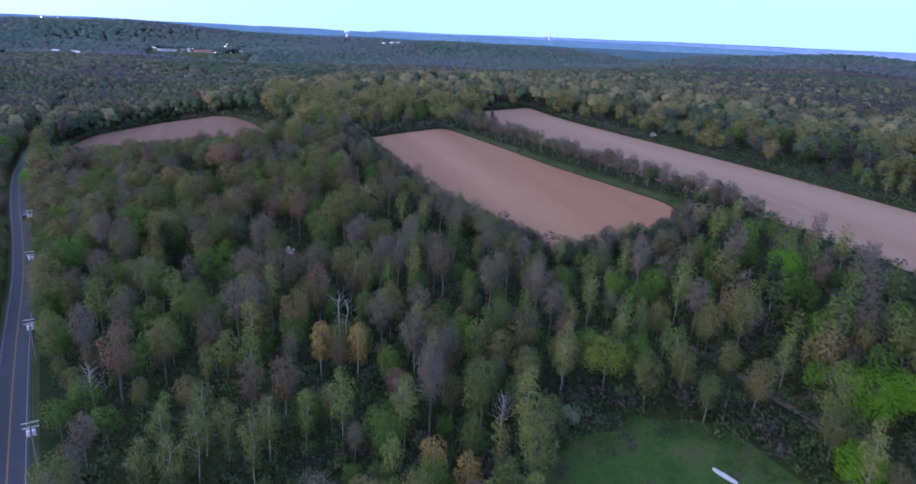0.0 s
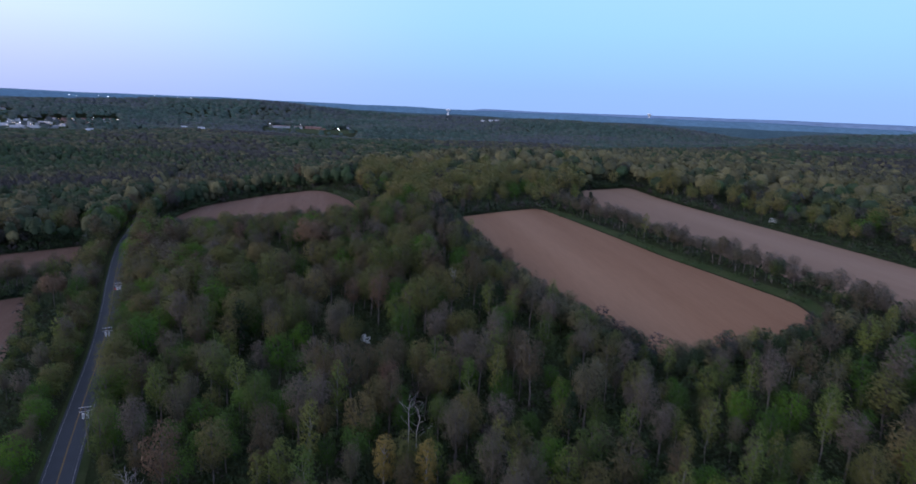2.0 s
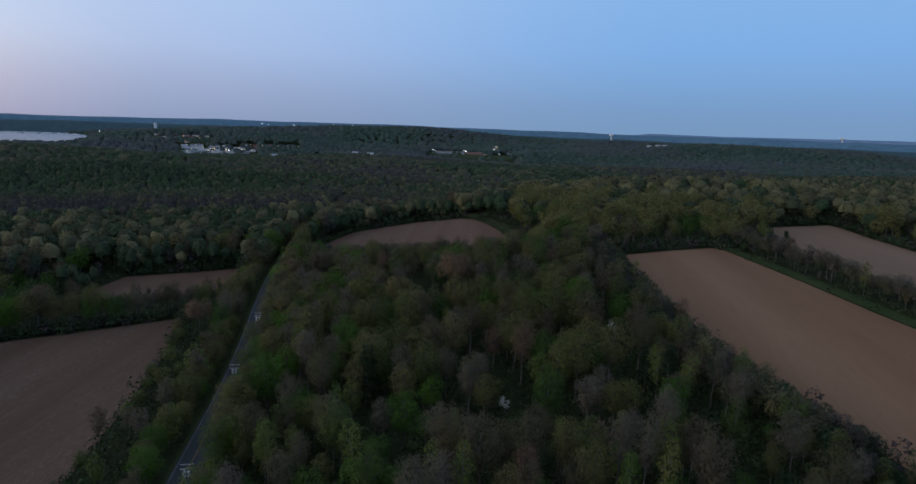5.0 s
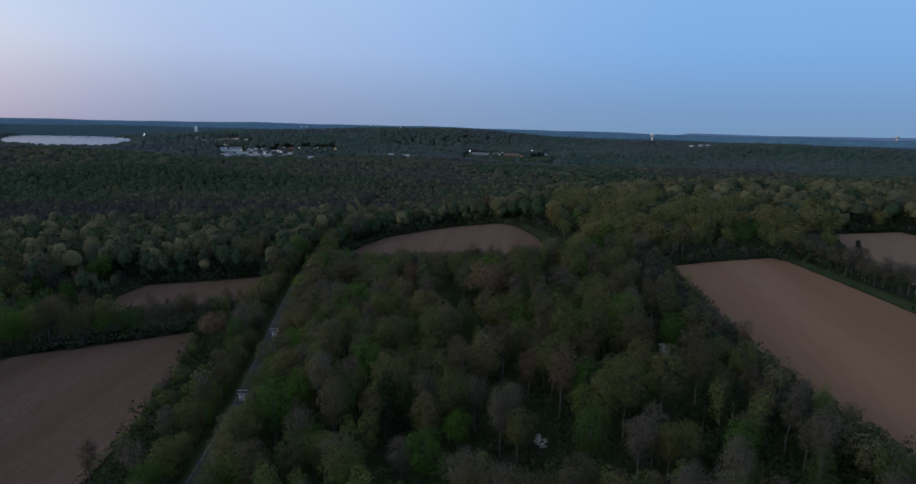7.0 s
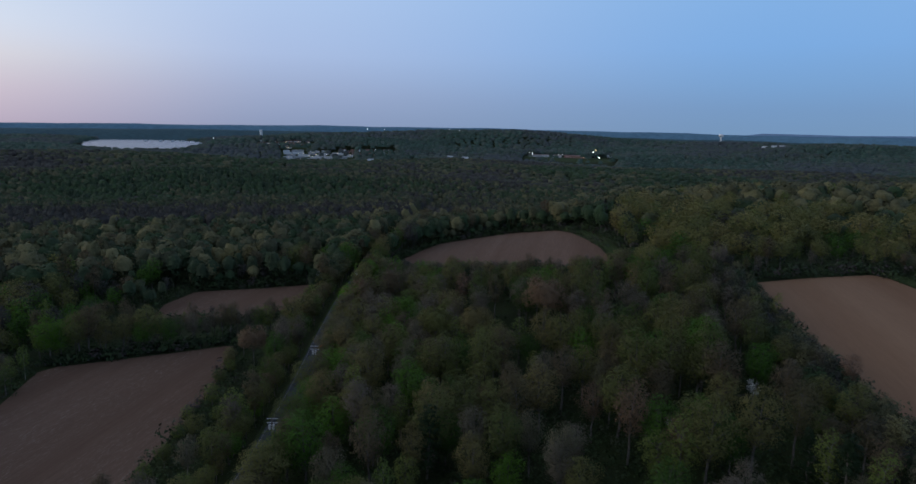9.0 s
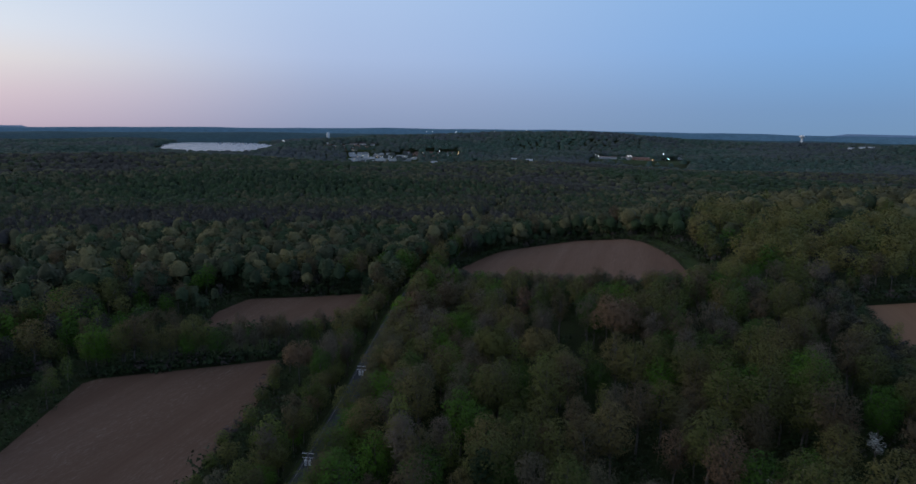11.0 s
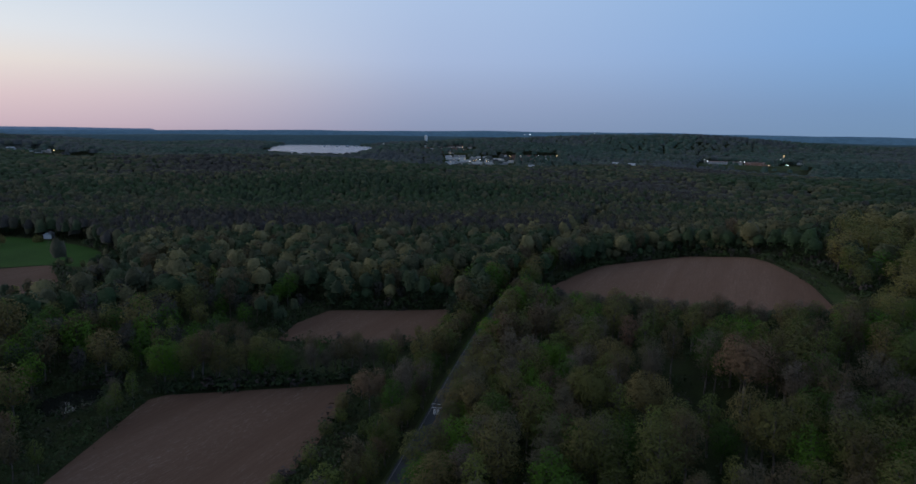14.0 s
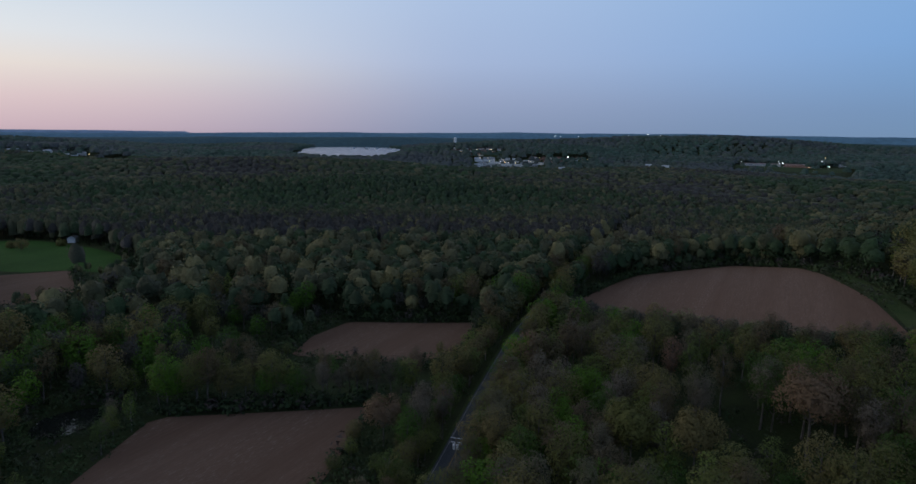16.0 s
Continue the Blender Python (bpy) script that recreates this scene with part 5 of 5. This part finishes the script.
bpart("keel", box(4.6, 0.06, 0.07, (0, 0, 0.5), 0.01), M_GALV, boat)
boat.matrix_world = pose(66.7, 58.6, ground_z(66.7, 58.6) + 0.15, 0, 0, -74)
tagged(boat, "pale overturned boat lying on the clearing", "boat")

# ---------------------------------------------------------------- houses
M_SIDING = plain("white_siding", (0.62, 0.63, 0.64), 0.7, 0, 0.08)
M_GREY_SIDING = plain("grey_siding", (0.34, 0.35, 0.36), 0.7, 0, 0.1)
M_RED_SIDING = plain("barn_red_siding", (0.22, 0.045, 0.035), 0.75, 0, 0.15)
M_BRICK = plain("reddish_brick", (0.27, 0.16, 0.13), 0.85, 0, 0.12)
M_ROOF_DARK = plain("dark_shingle", (0.07, 0.068, 0.07), 0.9, 0, 0.2)
M_ROOF_BROWN = plain("brown_shingle", (0.14, 0.085, 0.07), 0.9, 0, 0.2)
M_ROOF_PINK = plain("faded_red_roof", (0.3, 0.2, 0.18), 0.85, 0, 0.12)
M_ROOF_PALE = plain("pale_flat_roof", (0.42, 0.44, 0.47), 0.8, 0, 0.1)
M_PANE = plain("window_glass", (0.03, 0.035, 0.04), 0.1)
M_LIT = glow("lit_window", (1.0, 0.72, 0.42), 1.6)
M_LAMP_WHITE = glow("white_lamp", (1.0, 0.97, 0.9), 14.0)
M_LAMP_WARM = glow("warm_lamp", (1.0, 0.62, 0.25), 8.0)
M_LAMP_GREEN = glow("green_lamp", (0.35, 1.0, 0.8), 6.0)


def gable(w, d, h, rise, over=0.4):
    """A pitched roof over w by d, its ridge along x."""
    bm = bmesh.new()
    a, b = w / 2 + over, d / 2 + over
    lo = [bm.verts.new(p) for p in ((-a, -b, h - 0.15), (a, -b, h - 0.15), (a, b, h - 0.15), (-a, b, h - 0.15))]
    hi = [bm.verts.new(p) for p in ((-a, 0, h + rise), (a, 0, h + rise))]
    for f in ((lo[0], lo[1], hi[1], hi[0]), (lo[2], lo[3], hi[0], hi[1]), (lo[0], hi[0], lo[3]), (lo[1], lo[2], hi[1]), (lo[3], lo[2], lo[1], lo[0])):
        bm.faces.new(f)
    return bm


def house(name, w, d, h, rise, wall, roof, label, lit=0, category="house", group="", big=False):
    home = new(name)
    wl = bpart("wall", box(w, d, h + 3, (0, 0, h / 2 - 1.5)), wall, home)
    if rise:
        bpart("roof", gable(w, d, h, rise), roof, home)
    else:
        bpart("roof", box(w + 0.5, d + 0.5, 0.35, (0, 0, h + 0.17), 0.05), roof, home)
        bpart("roof_unit", box(2.2, 1.6, 1.1, (w * 0.2, 0, h + 0.9), 0.05), M_GALV, home)
    n = max(2, int(w / (4.5 if big else 3.0)))
    for k in range(n):
        for z in ([1.5] if h < 4.5 else [1.5, 4.4]):
            if z > h - 0.8:
                continue
            x = -w / 2 + w * (k + 0.5) / n
            on = lit and (k * 7 + int(z)) % lit == 0
            win = bpart("window", box(1.3, 0.1, 1.3, (x, -d / 2 - 0.04, z)), M_WHITE, home)
            bpart("pane", box(1.1, 0.06, 1.1, (x, -d / 2 - 0.08, z)), M_LIT if on else M_PANE, win)
    if not big and rise:
        bpart("door", box(1.0, 0.1, 2.05, (w * 0.12, -d / 2 - 0.05, 1.02), 0.02), M_ROOF_DARK, home)
        bpart("chimney", box(0.8, 0.8, 1.8, (w * 0.25, 0.4, h + rise), 0.03), M_BRICK, home)
    return tagged(home, label, category, group)


def put(ob, x, y, turn=0.0, sink=0.0):
    ob.matrix_world = pose(x, y, ground_z(x, y) - sink, 0, 0, turn)
    return ob


def put_lamp(az, dist, top, size, mat, label):
    x, y = from_bearing(az, dist)
    return put(lamp(max(5.0, top - ground_z(x, y)), size, mat, label), x, y)


def put_bearing(ob, az, dist, turn=0.0):
    x, y = from_bearing(az, dist)
    return put(ob, x, y, -az + turn)


put(house("farmhouse", 9, 7, 5.0, 2.4, M_GREY_SIDING, M_ROOF_DARK, "pale grey two-storey farmhouse under a dark roof between trees", 0), -126, 379, 62)
put(house("shed", 6, 5, 3.0, 1.4, M_GREY_SIDING, M_ROOF_DARK, "grey roadside shed with a dark roof", 0), -134, 388, 20)
put(house("red_house", 11, 8, 5.5, 3.0, M_RED_SIDING, M_ROOF_DARK, "dark red house with white windows by the road", 3), -152, 536, 25)
put(house("red_house", 8, 6, 4.0, 2.4, M_RED_SIDING, M_ROOF_DARK, "small red outbuilding in the trees", 0), -168, 548, -10)

put(house("shed", 7, 5, 3.2, 1.5, M_SIDING, M_ROOF_PALE, "small white shed at the back of the green meadow", 0), -466, 404, -50)

# apartment blocks with pale flat roofs, row above row up the hillside
for row, (dist, a0, a1) in enumerate(((1478, -24.6, -21.4), (1502, -25.0, -20.6), (1526, -25.3, -20.0), (1550, -25.0, -19.6), (1574, -25.3, -20.2), (1598, -25.4, -21.4))):
    k, az = 0, a0
    while az < a1:
        w = rng.uniform(16, 30)
        b = house("apartment_block", w, 9, rng.uniform(4.6, 5.6), 0, M_SIDING if (k + row) % 3 else M_GREY_SIDING, M_ROOF_PALE,
                  "long pale apartment block with a flat roof", 6, "apartment block", "apartment blocks on the hill", True)
        put_bearing(b, az, dist + rng.uniform(-4, 4), rng.uniform(-10, 10))
        az += math.degrees((w + rng.uniform(4, 12)) / dist)
        k += 1
# terraces with brown pitched roofs
for row, (dist, a0, a1) in enumerate(((1652, -27.6, -24.6), (1680, -27.7, -24.0), (1706, -27.6, -23.6), (1732, -27.2, -23.4), (1574, -19.4, -16.6), (1596, -20.6, -15.6), (1618, -20.4, -16.0))):
    az = a0
    while az < a1:
        w = rng.uniform(10, 18)
        b = house("terrace_house", w, 8, 4.6, 2.0, M_SIDING if rng.random() < 0.6 else M_BRICK, M_ROOF_BROWN,
                  "pale terraced house with a brown roof and some lit windows", 4, "house", "terraces on the hill", True)
        put_bearing(b, az, dist + rng.uniform(-4, 4), rng.uniform(-15, 15))
        az += math.degrees((w + rng.uniform(4, 11)) / dist)


def lamp(h, size, mat, label):
    post = new("street_lamp")
    v, f = [], []
    tube(v, f, np.array((0, 0, -0.5)), np.array((0, 0, h)), 0.14, 0.08, 6)
    part("post", sheet("post", v, f, M_GALV), post)
    bm = bmesh.new()
    bmesh.ops.create_icosphere(bm, subdivisions=1, radius=size)
    bm.transform(Matrix.Translation((0, 0, h + size * 0.6)) @ Matrix.Diagonal((1, 1, 0.6, 1)))
    bpart("head", bm, mat, post, "glowing lamp head")
    return tagged(post, label, "street lamp")


# school: a long pale wing and a lower brick wing, with tall yard lamps
school = house("school", 92, 24, 6.2, 0, M_GREY_SIDING, M_ROOF_PINK, "long grey school building with a faded pinkish roof", 0, "school", "", True)
put_bearing(school, -1.75, 1790, 3)
put_bearing(house("school", 62, 22, 7.0, 0, M_BRICK, M_ROOF_PINK, "low reddish-brick school wing", 0, "school", "", True), 0.95, 1795, -4)
for az, dist, top in ((-3.2, 1770, 12.5), (-2.98, 1772, 10.0), (-0.42, 1770, 12.0), (-0.12, 1772, 11.3)):
    put_lamp(az, dist, top, 0.9, M_LAMP_WHITE, "tall mast with a glaring white flood lamp")
for az, dist, top, m in ((2.55, 1790, 18.8, M_LAMP_WHITE), (2.75, 1800, 25.5, M_LAMP_WARM), (2.98, 1780, 7, M_LAMP_GREEN), (2.1, 1740, -5, M_LAMP_WARM), (3.1, 1770, 3, M_LAMP_WHITE), (1.7, 1750, 2, M_LAMP_WARM)):
    put_lamp(az, dist, top, 0.9, m, "glowing lamp over a far car park")
for k in range(46):
    az, dist = rng.uniform(-27, -15.5), 0
    dist = 1695 if az < -23.5 and k % 2 else 1540 if az < -20.4 else 1596
    put_bearing(lamp(7, 0.45 if k > 12 else 0.7, M_LAMP_WARM if k % 3 else M_LAMP_WHITE, "small glowing street lamp among houses"), az, dist + rng.uniform(-20, 20))
put_bearing(lamp(8, 1.7, M_LAMP_WARM, "bright orange street lamp among houses"), -25.5, 1640)
for az, dist, top, m in ((-37.4, 1500, 6.5, M_LAMP_WARM), (-36.63, 1520, 9.5, M_LAMP_WHITE), (-57.2, 1600, 19, M_LAMP_WARM), (-31.2, 2830, 12, M_LAMP_WHITE)):
    put_lamp(az, dist, top, 1.0, m, "single lamp glowing among far trees")
for az in (-18.6, -18.1, -16.6, -15.9, -12.4, -10.7, -9.7):
    put_lamp(az, 2600 + rng.uniform(-30, 30), 64 if az < -14 else 72, 1.0, M_LAMP_WHITE, "tall lamp on the skyline hill")

# water tower on its hill
tower = new("water_tower")
x, y = from_bearing(-27.44, 1900)
z = ground_z(x, y)
tall = 59.4 - z
bpart("tank", drum(4.2, 4.2, tall + 1, (0, 0, tall / 2 - 0.5), 28), M_WHITE, tower)
bpart("dome", drum(4.2, 1.2, 1.4, (0, 0, tall + 0.7), 28), M_WHITE, tower)
bpart("rail", drum(4.4, 4.4, 0.25, (0, 0, tall - 0.6), 28), M_GALV, tower)
tower.matrix_world = pose(x, y, z)
tagged(tower, "tall white cylindrical water tower above the trees", "water tower")


def tank(az, dist, top, r):
    """A white round tank on a pedestal, seen over far treetops."""
    made = new("water_tank")
    x, y = from_bearing(az, dist)
    z = ground_z(x, y)
    bm = bmesh.new()
    bmesh.ops.create_uvsphere(bm, u_segments=18, v_segments=10, radius=r)
    bm.transform(Matrix.Translation((0, 0, top - z - r * 0.6)) @ Matrix.Diagonal((1, 1, 0.6, 1)))
    bpart("bowl", bm, M_WHITE, made)
    bpart("pedestal", drum(r * 0.5, r * 0.3, top - z - r, (0, 0, (top - z - r) / 2 - 0.5), 14), M_WHITE, made)
    made.matrix_world = pose(x, y, z)
    return tagged(made, "white water tank on the skyline", "water tank")


tank(12.9, 2700, 77, 10)
tank(30.5, 4150, 104, 13)

# village on the western slope, with a white church
for k in range(13):
    az = -62.3 + 0.4 * k + rng.uniform(-0.1, 0.1)
    put_bearing(house("village_house", rng.uniform(9, 14), 8, 5.2, 2.8, M_SIDING, M_ROOF_DARK if k % 2 else M_ROOF_PALE, "white village house on a far slope", 0, "house", "village houses"),
                az, 1625 + rng.uniform(-30, 40), rng.uniform(-30, 30))
church = house("church", 9, 16, 7, 4, M_SIDING, M_ROOF_DARK, "small white church with a pointed steeple", 0, "church")
bpart("steeple", drum(1.9, 0.1, 9, (0, 0, 15), 8), M_SIDING, church)
put_bearing(church, -61.1, 1615, 0)
put_bearing(house("white_house", 16, 11, 6.5, 3.2, M_SIDING, M_ROOF_PALE, "large white house among the far trees", 0), 3.95, 1985, 10)
for az, dist in ((-31.35, 1395), (-17.9, 1420), (-9.1, 1450), (-10.5, 1470), (-20.1, 2150), (-35.3, 2810), (-34.4, 2815), (-33.6, 2812), (-36.4, 2815), (-32.9, 2812), (16.5, 2050), (17.2, 2060), (17.8, 2045)):
    put_bearing(house("far_house", rng.uniform(12, 16), 9, 17 if dist < 2500 else 9, 3, M_SIDING, M_ROOF_PALE, "pale house showing between far treetops", 0, "house", "far houses", True), az, dist, rng.uniform(-20, 20))

# open ground between the far buildings and on the western slope
def far_ground(name, a0, a1, d0, d1, mat, label, category):
    edge = [(a0 + (a1 - a0) * k / 8, d0) for k in range(9)] + [(a1 - (a1 - a0) * k / 8, d1) for k in range(9)]
    return tagged(patch(name, rounded([from_bearing(a, d) for a, d in edge]), mat, 0.3, 20), label, category, kind="structure")


far_ground("far_meadow", -58.6, -54.2, 1375, 1556, M_MEADOW, "far green meadow on a slope", "meadow")
far_ground("far_meadow", -62.5, -58.8, 1490, 1600, M_MEADOW, "rough green slope below a village", "meadow")
for a0, a1, d0, d1 in ((-26.0, -19.4, 1456, 1605), (-28.0, -23.0, 1641, 1739), (-20.8, -15.3, 1561, 1625), (-3.6, 4.3, 1694, 1846)):
    far_ground("far_lawn", a0, a1, d0, d1, M_VERGE, "mown grass and lots between far buildings", "lawn")
